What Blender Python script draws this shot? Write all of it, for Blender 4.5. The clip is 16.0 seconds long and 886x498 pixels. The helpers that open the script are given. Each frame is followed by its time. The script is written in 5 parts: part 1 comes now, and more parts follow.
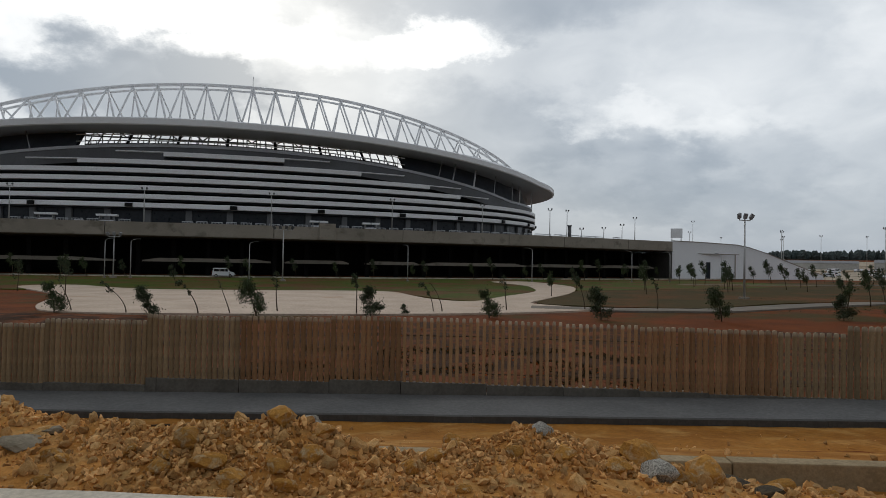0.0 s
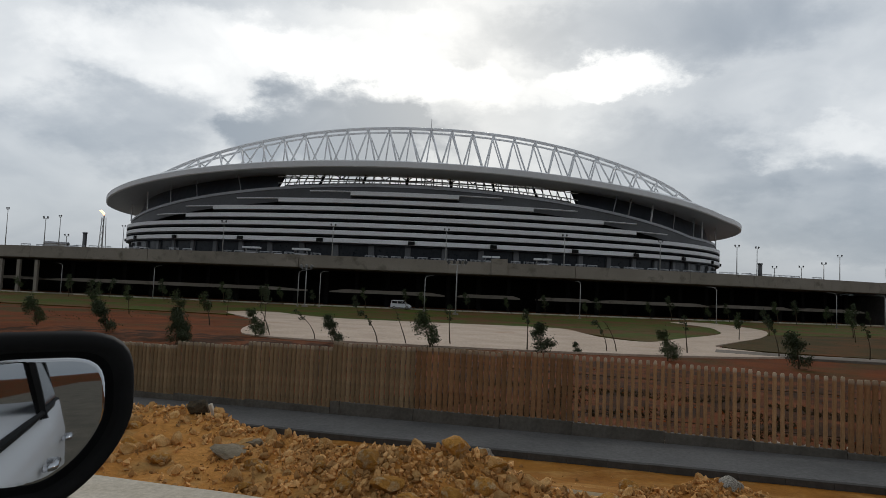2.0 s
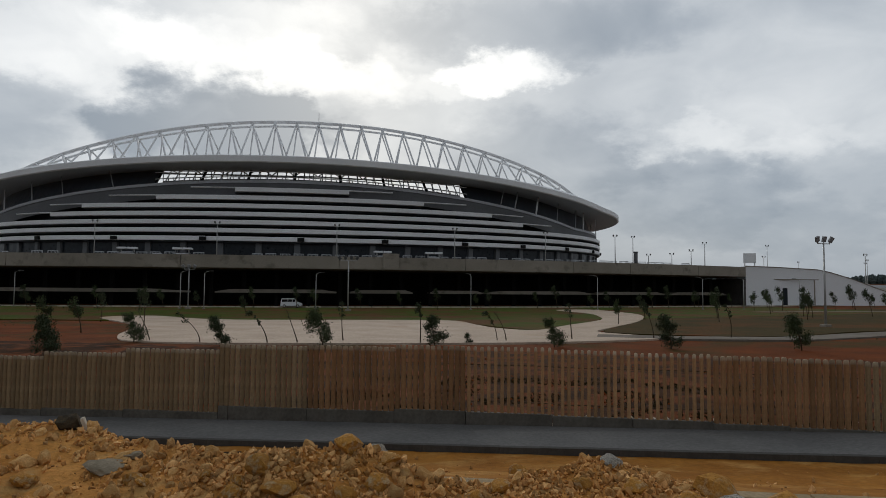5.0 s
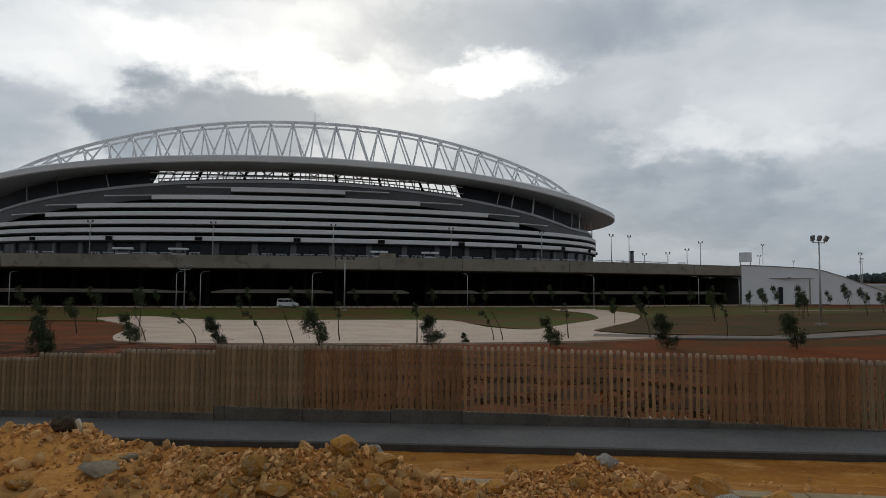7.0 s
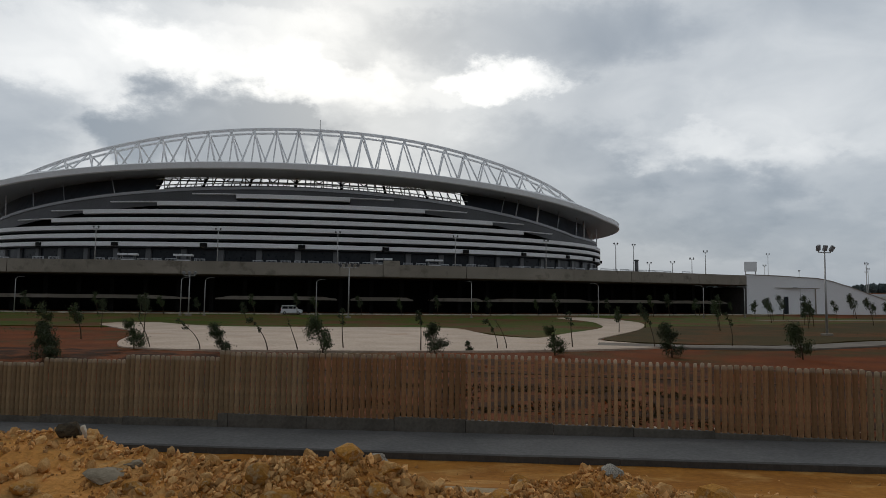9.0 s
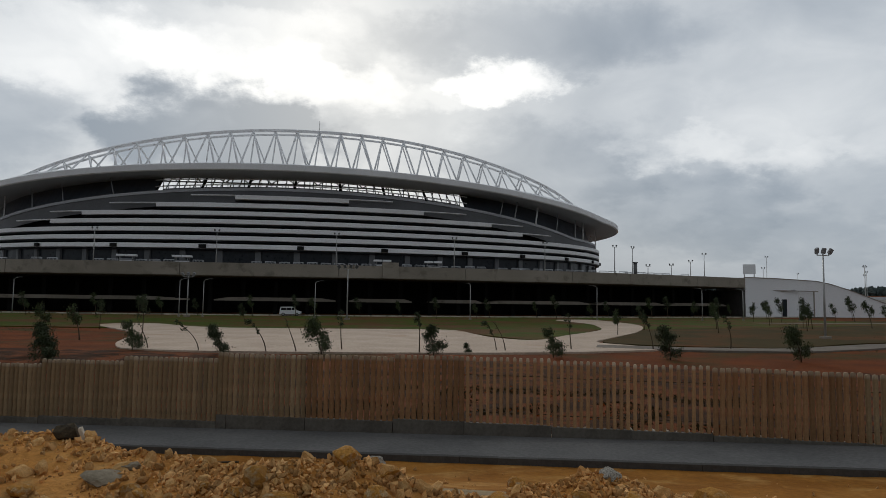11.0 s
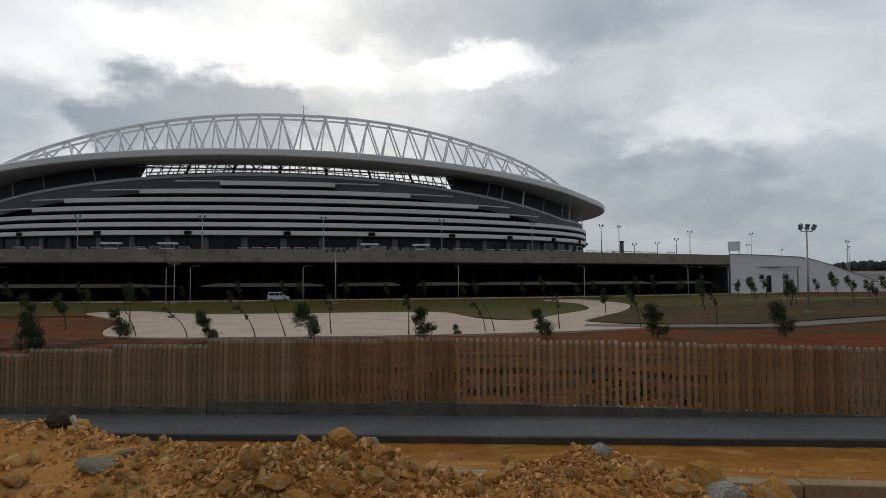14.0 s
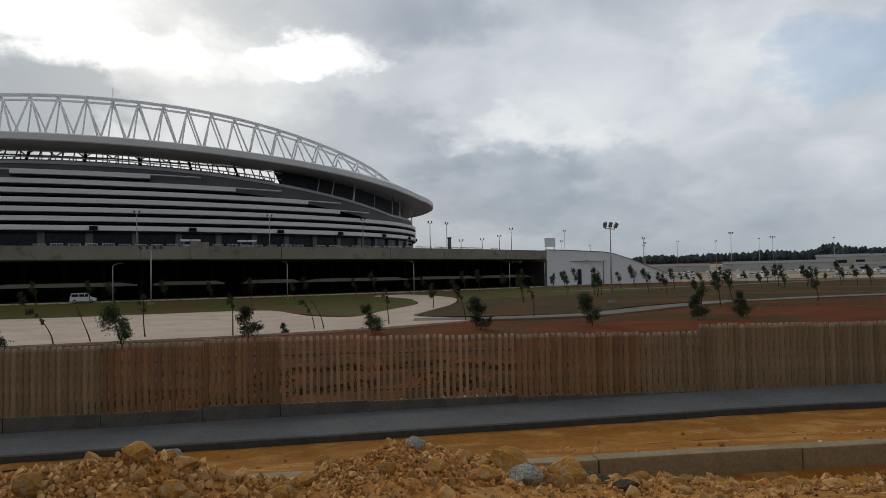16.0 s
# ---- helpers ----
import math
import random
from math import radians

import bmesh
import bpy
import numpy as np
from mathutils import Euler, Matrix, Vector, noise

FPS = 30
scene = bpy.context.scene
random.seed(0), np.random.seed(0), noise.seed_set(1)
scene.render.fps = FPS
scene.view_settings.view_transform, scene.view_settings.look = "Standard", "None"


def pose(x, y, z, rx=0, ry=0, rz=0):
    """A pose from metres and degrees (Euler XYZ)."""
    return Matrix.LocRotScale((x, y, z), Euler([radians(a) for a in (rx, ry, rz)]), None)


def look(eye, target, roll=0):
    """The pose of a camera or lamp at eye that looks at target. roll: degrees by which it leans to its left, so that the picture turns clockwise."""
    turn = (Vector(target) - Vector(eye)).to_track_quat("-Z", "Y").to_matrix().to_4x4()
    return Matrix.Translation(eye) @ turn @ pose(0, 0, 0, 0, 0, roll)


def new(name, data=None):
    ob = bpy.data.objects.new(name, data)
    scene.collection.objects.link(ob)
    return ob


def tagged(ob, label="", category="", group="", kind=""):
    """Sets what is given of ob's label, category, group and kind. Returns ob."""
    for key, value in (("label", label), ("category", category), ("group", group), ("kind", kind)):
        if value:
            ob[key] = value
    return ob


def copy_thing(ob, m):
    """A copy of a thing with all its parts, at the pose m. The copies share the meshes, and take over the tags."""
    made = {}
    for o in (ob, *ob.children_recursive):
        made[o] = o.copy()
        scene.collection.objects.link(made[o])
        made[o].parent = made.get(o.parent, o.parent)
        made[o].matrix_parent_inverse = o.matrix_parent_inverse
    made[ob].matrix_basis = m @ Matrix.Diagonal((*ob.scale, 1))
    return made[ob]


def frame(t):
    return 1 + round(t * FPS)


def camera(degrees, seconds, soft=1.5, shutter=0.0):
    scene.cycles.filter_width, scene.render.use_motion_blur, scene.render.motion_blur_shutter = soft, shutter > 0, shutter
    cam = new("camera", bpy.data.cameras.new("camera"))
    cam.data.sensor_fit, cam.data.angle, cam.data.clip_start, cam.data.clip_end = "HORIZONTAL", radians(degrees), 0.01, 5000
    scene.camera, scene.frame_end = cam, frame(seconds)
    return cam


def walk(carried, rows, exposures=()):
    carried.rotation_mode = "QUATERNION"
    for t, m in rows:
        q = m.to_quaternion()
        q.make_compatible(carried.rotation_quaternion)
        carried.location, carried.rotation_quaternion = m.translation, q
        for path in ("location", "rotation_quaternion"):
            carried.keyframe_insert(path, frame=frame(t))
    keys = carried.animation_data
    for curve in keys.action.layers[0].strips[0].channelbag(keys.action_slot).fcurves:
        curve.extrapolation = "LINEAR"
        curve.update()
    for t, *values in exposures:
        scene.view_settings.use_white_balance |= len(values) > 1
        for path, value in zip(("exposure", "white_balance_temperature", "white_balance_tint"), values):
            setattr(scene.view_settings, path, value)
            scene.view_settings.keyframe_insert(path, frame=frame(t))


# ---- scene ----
SKY, SUN = 0.85, 0.65
# breaks and banks of cloud: degrees right of +y, degrees up, half-widths, gain, hardness of the edge
BLOBS = [(-30, 18.2, 12, 3.4, 0.26, 1.0), (-11.5, 17.8, 6.5, 2.5, 0.26, 1.0), (-19, 19.2, 9, 2.0, 0.18, 1.0), (4.4, 18.3, 4.6, 1.5, 0.34, 1.0),
         (-1, 17.2, 6, 1.4, 0.14, 1.0), (-15, 22.0, 10, 1.6, 0.12, 1.0), (-19.5, 13.2, 9.0, 3.9, -0.36, 1.5), (-12.5, 12.8, 7, 2.8, -0.12, 1.2),
         (-36, 12.0, 7, 3.2, -0.14, 1.0), (-5, 22.0, 7, 2.2, -0.10, 1.0), (9, 21.8, 15, 3.0, -0.19, 1.0), (8.5, 11.0, 10, 4.6, -0.22, 1.0),
         (19.6, 7.4, 8.5, 4.0, -0.14, 1.3), (28.5, 6.6, 8, 4.0, -0.10, 1.2), (19.5, 12.4, 6, 1.7, 0.12, 1.0), (27, 11.4, 5, 1.4, 0.06, 1.0),
         (30, 15, 9, 5, 0.06, 1.0), (42, 17, 7, 5, 0.10, 1.0), (-44, 17, 8, 6, 0.14, 1.0), (24, 3.0, 26, 4.0, -0.11, 1.0)]
PATH = [
    (0, -0.0039, 0.0356, 3.9922, -5.170, 1.092, 0.996),
    (0.5, -0.0076, 0.0056, 3.9983, -3.304, 2.562, 0.928),
    (1, -0.0154, -0.0004, 4.0113, 1.727, 4.685, 1.129),
    (1.5, -0.0283, 0.0116, 3.9839, 7.827, 3.776, 1.363),
    (2, -0.0255, 0.0044, 3.9857, 9.739, 3.750, 2.375),
    (2.5, -0.0167, 0.0108, 3.9846, 8.821, 3.822, 2.126),
    (3, -0.0140, 0.0058, 3.9856, 8.285, 4.031, 2.194),
    (3.5, -0.0079, 0.0134, 3.9840, 4.837, 3.736, 1.136),
    (4, -0.0144, -0.0003, 3.9937, 2.967, 4.092, 0.839),
    (4.5, -0.0089, 0.0006, 3.9926, 0.609, 3.540, 0.575),
    (7, 0.0000, 0.0000, 4.0000, 0.000, 3.500, 0.300),
    (7.5, -0.0010, -0.0017, 4.0025, -0.006, 3.576, 0.315),
    (8, -0.0043, -0.0044, 4.0015, 0.055, 3.739, 0.419),
    (8.5, -0.0061, -0.0084, 4.0030, 0.274, 3.906, 0.524),
    (9, -0.0098, -0.0047, 4.0065, 0.375, 4.160, 0.642),
    (11.5, -0.0047, -0.0112, 4.0160, 0.168, 4.316, 0.913),
    (12, 0.0143, -0.0153, 4.0189, -1.795, 3.851, 0.331),
    (12.5, -0.0201, -0.0100, 4.0117, -0.013, 3.630, 0.635),
    (13, -0.0285, -0.0077, 4.0093, 0.968, 3.441, 0.762),
    (13.5, -0.0464, -0.0173, 4.0018, 3.653, 3.467, 0.801),
    (14, -0.0317, -0.0110, 4.0048, -0.821, 2.790, -0.282),
    (14.5, -0.0017, -0.0149, 4.0110, -7.433, 2.705, -0.620),
    (15, 0.0310, -0.0257, 4.0168, -10.899, 2.682, -0.720),
    (15.5, 0.0578, -0.0349, 4.0091, -13.662, 1.939, -0.726),
    (16, 0.0974, -0.0363, 4.0252, -15.410, 2.276, -1.052)
]
cam = camera(67.8, 16.0, soft=0.5)
walk(cam, [(t, pose(x, y, z, 90 + pi, 0, ya) @ pose(0, 0, 0, 0, 0, ro)) for t, x, y, z, ya, pi, ro in PATH],
     exposures=[(0, 0.10), (1, 0.04), (2, 0.0), (4, -0.10), (9, -0.10), (13, -0.10), (14.5, -0.05), (16, -0.04)])

# ---- world: thick broken cloud, the sun veiled behind the stadium ----
SUN_AZ, SUN_EL = 8.0, 24.0   # degrees left of +y, and up

world = bpy.data.worlds.new("sky")
scene.world = world
world.use_nodes = True
wt = world.node_tree
for n in list(wt.nodes):
    wt.nodes.remove(n)


class Nodes:
    """Short calls for building a node tree."""

    def __init__(self, tree):
        self.t = tree

    def add(self, kind, **sets):
        n = self.t.nodes.new(kind)
        for k, v in sets.items():
            setattr(n, k, v)
        return n

    def put(self, a, b):
        if isinstance(a, bpy.types.NodeSocket):
            self.t.links.new(a, b)
        else:
            b.default_value = a

    def math(self, op, a, b=0.0, c=0.0, clamp=False):
        n = self.add("ShaderNodeMath", operation=op, use_clamp=clamp)
        for i, v in enumerate((a, b, c)):
            self.put(v, n.inputs[i])
        return n.outputs[0]

    def noise(self, vec, scale, detail=4.0, rough=0.55, dist=0.0):
        n = self.add("ShaderNodeTexNoise")
        self.put(vec, n.inputs["Vector"])
        n.inputs["Scale"].default_value, n.inputs["Detail"].default_value = scale, detail
        n.inputs["Roughness"].default_value, n.inputs["Distortion"].default_value = rough, dist
        return n

    def mix(self, f, a, b, blend="MIX"):
        n = self.add("ShaderNodeMix", data_type="RGBA", blend_type=blend)
        self.put(f, n.inputs[0])
        self.put(a, n.inputs[6])
        self.put(b, n.inputs[7])
        return n.outputs[2]

    def ramp(self, f, stops):
        n = self.add("ShaderNodeValToRGB")
        self.put(f, n.inputs[0])
        e = n.color_ramp.elements
        while len(e) < len(stops):
            e.new(0.5)
        for k, (p, c) in enumerate(stops):
            e[k].position = p
            e[k].color = (*c, 1) if len(c) == 3 else c
        return n.outputs[0]


W = Nodes(wt)
sky = W.add("ShaderNodeTexSky", sky_type="NISHITA", sun_disc=False, sun_elevation=radians(SUN_EL), sun_rotation=radians(-SUN_AZ))
sky.air_density, sky.dust_density = 1.0, 3.0
tc = W.add("ShaderNodeTexCoord")
sep = W.add("ShaderNodeSeparateXYZ")
wt.links.new(tc.outputs["Generated"], sep.inputs[0])
az0 = W.math("MULTIPLY", W.math("ARCTAN2", sep.outputs[0], sep.outputs[1]), 57.2958)
el0 = W.math("MULTIPLY", W.math("ARCSINE", sep.outputs[2]), 57.2958)
# coordinates of a flat cloud sheet, for streets of cloud that close up towards the horizon
den = W.math("ADD", W.math("MAXIMUM", sep.outputs[2], 0.0), 0.42)
flat = W.add("ShaderNodeCombineXYZ")
W.put(W.math("DIVIDE", sep.outputs[0], den), flat.inputs[0])
W.put(W.math("DIVIDE", sep.outputs[1], den), flat.inputs[1])
big = W.noise(flat.outputs[0], 1.7, 5, 0.5, 0.4)
fine = W.noise(flat.outputs[0], 5.5, 6, 0.5, 0.6)
warp = W.noise(flat.outputs[0], 6.0, 7, 0.62)
wsep = W.add("ShaderNodeSeparateColor")
wt.links.new(warp.outputs["Color"], wsep.inputs[0])
az = W.math("ADD", az0, W.math("MULTIPLY", W.math("SUBTRACT", wsep.outputs[0], 0.5), 15.0))
el = W.math("ADD", el0, W.math("MULTIPLY", W.math("SUBTRACT", wsep.outputs[1], 0.5), 8.0))


def blob(a, e, ra, re, hard):
    """A cloud or break in the cloud, round the direction a degrees right of +y and e up."""
    u = W.math("DIVIDE", W.math("SUBTRACT", az, a), ra)
    v = W.math("DIVIDE", W.math("SUBTRACT", el, e), re)
    d = W.math("ADD", W.math("MULTIPLY", u, u), W.math("MULTIPLY", v, v))
    k = W.math("MULTIPLY", W.math("SUBTRACT", 1.0, W.math("MULTIPLY", d, 0.7), clamp=True), hard, clamp=True)
    return W.math("MULTIPLY", W.math("MULTIPLY", k, k), W.math("SUBTRACT", 3.0, W.math("MULTIPLY", k, 2.0)))


base = W.math("ADD", W.math("MULTIPLY", big.outputs[0], 0.42), W.math("ADD", W.math("MULTIPLY", fine.outputs[0], 0.30), 0.265))
for a, e, ra, re, gain, hard in BLOBS:
    base = W.math("ADD", base, W.math("MULTIPLY", blob(a, e, ra, re, hard), gain))
cloud = W.ramp(base, [(0.28, (0.295, 0.36, 0.44)), (0.46, (0.47, 0.53, 0.60)), (0.64, (0.70, 0.75, 0.80)), (0.84, (1.02, 1.05, 1.07)), (1.0, (1.30, 1.31, 1.30))])
haze = W.math("SUBTRACT", 1.0, W.math("DIVIDE", W.math("ABSOLUTE", el0), 11.0), clamp=True)
cloud = W.mix(W.math("MULTIPLY", haze, 0.62), cloud, (0.37, 0.43, 0.50, 1))
# the cloud is thickest overhead and behind, away from the veiled sun
thick = W.ramp(W.math("MULTIPLY_ADD", sep.outputs[1], 0.5, 0.5), [(0.30, (0.60, 0.595, 0.59)), (0.50, (0.64, 0.635, 0.63)), (0.72, (1, 1, 1))])
cloud = W.mix(1.0, cloud, thick, "MULTIPLY")
gap = W.math("MULTIPLY", W.math("SUBTRACT", blob(48, 15.5, 6.5, 4.2, 1.0), 0.15, clamp=True), 1.2, clamp=True)
skyc = W.mix(1.0, sky.outputs[0], (0.13, 0.142, 0.155, 1), "MULTIPLY")
both = W.mix(W.math("MAXIMUM", W.math("MULTIPLY", gap, 0.7), 0.05), cloud, skyc)
bg = W.add("ShaderNodeBackground")
wt.links.new(both, bg.inputs[0])
bg.inputs[1].default_value = SKY
out = W.add("ShaderNodeOutputWorld")
wt.links.new(bg.outputs[0], out.inputs[0])

sun = new("sun", bpy.data.lights.new("sun", "SUN"))
sun.data.energy, sun.data.angle, sun.data.color = SUN, radians(8), (1.0, 0.95, 0.88)
sd = Vector((-math.sin(radians(SUN_AZ)) * math.cos(radians(SUN_EL)), math.cos(radians(SUN_AZ)) * math.cos(radians(SUN_EL)), math.sin(radians(SUN_EL))))
sun.matrix_world = look(sd * 500, (0, 0, 0))


# ---- materials ----
def mat(name, c1, c2, scale=1.0, rough=0.8, bump=0.2, fine=12.0, metal=0.0, rnd=0.0, island=0.0, dist=0.02, spread=(0.35, 0.65), c3=None, c3scale=0.2, c3at=(0.5, 0.62), spec=0.4, tip=None):
    """A worn two-tone surface: broad stains, fine grain and relief, all in metres."""
    m = bpy.data.materials.new(name)
    m.use_nodes = True
    N = Nodes(m.node_tree)
    b = m.node_tree.nodes["Principled BSDF"]
    co = N.add("ShaderNodeTexCoord").outputs["Object"]
    n1 = N.noise(co, scale, 5, 0.6)
    n2 = N.noise(co, fine, 6, 0.65)
    col = N.ramp(n1.outputs[0], [(spread[0], c1), (spread[1], c2)])
    grain = N.ramp(n2.outputs[0], [(0.25, (0.72, 0.72, 0.72)), (0.75, (1.22, 1.22, 1.22))])
    if c3:
        n3 = N.noise(co, c3scale, 6, 0.6, 0.4)
        col = N.mix(N.ramp(n3.outputs[0], [(c3at[0], (0, 0, 0)), (c3at[1], (1, 1, 1))]), col, (*c3, 1))
    if tip:   # paler upper end of a picket
        sp = N.add("ShaderNodeSeparateXYZ")
        N.put(co, sp.inputs[0])
        hz = N.math("ADD", sp.outputs[2], N.math("MULTIPLY", n2.outputs[0], 0.03))
        col = N.mix(N.ramp(hz, [(0.935, (0, 0, 0)), (0.965, (1, 1, 1))]), col, (*tip, 1))
    col = N.mix(1.0, col, grain, "MULTIPLY")
    if rnd or island:
        r = N.add("ShaderNodeObjectInfo").outputs["Random"] if rnd else N.add("ShaderNodeNewGeometry").outputs["Random Per Island"]
        k = rnd or island
        v = N.ramp(r, [(0.0, (1 - k, 1 - k, 1 - k)), (0.55, (1, 1 - k * 0.1, 1 - k * 0.25)), (1.0, (1 + k, 1 + k, 1 + k))])
        col = N.mix(1.0, col, v, "MULTIPLY")
    N.put(col, b.inputs["Base Color"])
    N.put(N.math("ADD", rough - 0.1, N.math("MULTIPLY", n2.outputs[0], 0.2), clamp=True), b.inputs["Roughness"])
    b.inputs["Metallic"].default_value = metal
    b.inputs["Specular IOR Level"].default_value = spec
    if bump:
        bp = N.add("ShaderNodeBump")
        bp.inputs["Strength"].default_value, bp.inputs["Distance"].default_value = bump, dist
        N.put(n2.outputs[0], bp.inputs["Height"])
        N.put(bp.outputs[0], b.inputs["Normal"])
    return m


def plain(name, c, rough=0.5, metal=0.0, spec=0.5):
    m = bpy.data.materials.new(name)
    m.use_nodes = True
    b = m.node_tree.nodes["Principled BSDF"]
    b.inputs["Base Color"].default_value = (*c, 1)
    b.inputs["Roughness"].default_value, b.inputs["Metallic"].default_value = rough, metal
    b.inputs["Specular IOR Level"].default_value = spec
    return m


M_SOIL = mat("red_soil", (0.170, 0.043, 0.008), (0.100, 0.028, 0.007), 0.25, 0.95, 0.6, 3.0, c3=(0.060, 0.044, 0.012), c3scale=0.09, c3at=(0.50, 0.62), dist=0.15, spec=0.06)
M_CLOD = mat("red_clods", (0.25, 0.062, 0.014), (0.17, 0.045, 0.012), 1.0, 0.95, 0.4, 9.0, island=0.3, spec=0.06)
M_FIELD = mat("dry_field", (0.044, 0.036, 0.010), (0.066, 0.042, 0.012), 0.2, 0.95, 0.6, 3.0, c3=(0.120, 0.045, 0.013), c3scale=0.06, c3at=(0.50, 0.64), dist=0.1, spec=0.06)
M_VERGE = mat("dark_brown_soil", (0.065, 0.026, 0.010), (0.030, 0.015, 0.008), 0.9, 0.95, 1.0, 6.0, c3=(0.15, 0.046, 0.015), c3scale=0.5, c3at=(0.46, 0.58), dist=0.08, spec=0.06)
M_LAWN = mat("grass", (0.046, 0.078, 0.009), (0.078, 0.084, 0.014), 0.35, 0.95, 0.8, 6.0, c3=(0.11, 0.055, 0.022), c3scale=0.10, c3at=(0.44, 0.58), dist=0.1, spec=0.06)
M_PLAZA = mat("pale_pavers", (0.53, 0.42, 0.33), (0.44, 0.34, 0.26), 0.25, 0.85, 0.2, 5.0, c3=(0.36, 0.22, 0.13), c3scale=0.1, c3at=(0.60, 0.75), spec=0.06)
M_DIRT = mat("ochre_dirt", (0.34, 0.145, 0.027), (0.25, 0.098, 0.018), 0.5, 0.95, 0.5, 7.0, c3=(0.48, 0.26, 0.08), c3scale=0.6, c3at=(0.5, 0.7), dist=0.04, spec=0.06)
M_RUBBLE = mat("rubble_dirt", (0.56, 0.265, 0.072), (0.43, 0.185, 0.044), 1.2, 0.95, 0.9, 22.0, c3=(0.48, 0.30, 0.12), c3scale=2.5, c3at=(0.5, 0.7), dist=0.03, spec=0.06)
M_STONE = mat("limestone", (0.62, 0.39, 0.175), (0.50, 0.265, 0.088), 3.0, 0.92, 0.6, 18.0, rnd=0.28, dist=0.02, spec=0.06)
M_OCHRE = mat("ochre_rock", (0.52, 0.265, 0.065), (0.39, 0.175, 0.038), 3.0, 0.92, 0.8, 14.0, rnd=0.2, dist=0.03, c3=(0.52, 0.40, 0.24), c3scale=3.0, c3at=(0.5, 0.7), spec=0.06)
M_GRAVEL = mat("gravel", (0.62, 0.375, 0.165), (0.46, 0.235, 0.078), 4.0, 0.92, 0.4, 30.0, island=0.45, spec=0.06)
M_CONGLOM = mat("pale_conglomerate", (0.62, 0.58, 0.50), (0.22, 0.20, 0.17), 22.0, 0.9, 1.0, 30.0, spread=(0.45, 0.6), dist=0.03, spec=0.06)
M_DARKROCK = mat("dark_asphalt_lump", (0.05, 0.042, 0.032), (0.10, 0.075, 0.045), 5.0, 0.9, 0.8, 20.0, spec=0.06)
M_PAVE = mat("grey_pavement", (0.155, 0.152, 0.148), (0.118, 0.117, 0.115), 0.4, 0.85, 0.2, 9.0, spec=0.06)
M_KERBD = mat("dark_kerb", (0.085, 0.082, 0.076), (0.058, 0.056, 0.053), 0.9, 0.9, 0.3, 9.0, rnd=0.05, spec=0.06)
M_KERB = mat("kerb_concrete", (0.34, 0.265, 0.165), (0.25, 0.185, 0.105), 1.5, 0.9, 0.3, 20.0, rnd=0.08, spec=0.06)
M_EDGE = mat("pale_edging", (0.58, 0.52, 0.43), (0.46, 0.40, 0.31), 2.0, 0.9, 0.3, 25.0, spec=0.06)
M_ASPH = mat("dusty_asphalt", (0.20, 0.175, 0.135), (0.13, 0.115, 0.092), 0.8, 0.9, 0.4, 40.0, spec=0.06)
M_SAND = mat("pale_sand", (0.40, 0.345, 0.265), (0.30, 0.25, 0.185), 0.03, 0.95, 0.1, 0.6, c3=(0.16, 0.10, 0.05), c3scale=0.03, c3at=(0.54, 0.62), spec=0.06)
M_ROADP = mat("pale_track", (0.21, 0.18, 0.148), (0.15, 0.13, 0.107), 0.2, 0.9, 0.2, 4.0, spec=0.06)
M_PICKET = mat("precast_picket", (0.42, 0.265, 0.142), (0.31, 0.178, 0.088), 0.5, 0.9, 0.4, 14.0, rnd=0.2, c3=(0.36, 0.17, 0.085), c3scale=0.3, c3at=(0.48, 0.62), spec=0.06, tip=(0.50, 0.41, 0.31))
M_PICKETR = mat("red_stained_picket", (0.30, 0.180, 0.094), (0.215, 0.122, 0.060), 0.5, 0.9, 0.4, 14.0, rnd=0.22, c3=(0.25, 0.10, 0.05), c3scale=0.3, c3at=(0.46, 0.60), spec=0.06, tip=(0.36, 0.28, 0.20))
M_PICKETD = mat("grey_picket", (0.29, 0.213, 0.128), (0.195, 0.138, 0.078), 0.5, 0.9, 0.4, 14.0, rnd=0.22, c3=(0.20, 0.11, 0.06), c3scale=0.3, c3at=(0.54, 0.68), spec=0.06, tip=(0.36, 0.30, 0.22))
M_PLINTH = mat("fence_plinth", (0.155, 0.145, 0.125), (0.10, 0.092, 0.08), 0.7, 0.9, 0.4, 9.0, spec=0.06)
M_CONC = mat("podium_concrete", (0.32, 0.285, 0.24), (0.235, 0.21, 0.172), 0.07, 0.9, 0.1, 9.0, c3=(0.17, 0.15, 0.12), c3scale=0.35, c3at=(0.54, 0.68), spec=0.06)
# concrete and wall with the deck's shade put into their base colours
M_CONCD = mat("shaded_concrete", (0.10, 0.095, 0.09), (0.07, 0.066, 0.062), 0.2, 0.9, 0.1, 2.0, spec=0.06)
M_DECKSHADE = mat("deck_shade_black", (0.014, 0.013, 0.012), (0.009, 0.009, 0.009), 0.2, 0.8, 0.1, 2.0, spec=0.06)
M_WHITE = mat("white_cladding", (0.81, 0.82, 0.835), (0.74, 0.75, 0.765), 0.06, 0.55, 0.02, 14.0)
M_STEEL = mat("white_steel", (0.84, 0.85, 0.86), (0.76, 0.77, 0.78), 0.3, 0.5, 0.05, 3.0)
M_SOFFIT = mat("grey_soffit", (0.46, 0.48, 0.51), (0.39, 0.41, 0.44), 0.05, 0.6, 0.02, 9.0)
# dark panel, taken to near black so its colour holds the recess shade
M_BACK = mat("shade_dark_panel", (0.026, 0.028, 0.032), (0.018, 0.020, 0.023), 0.12, 0.5, 0.05, 1.2, spec=0.06)
M_GLASSD = mat("dark_glazing", (0.012, 0.016, 0.022), (0.022, 0.027, 0.034), 0.3, 0.3, 0.0, 1.2, spec=0.2)
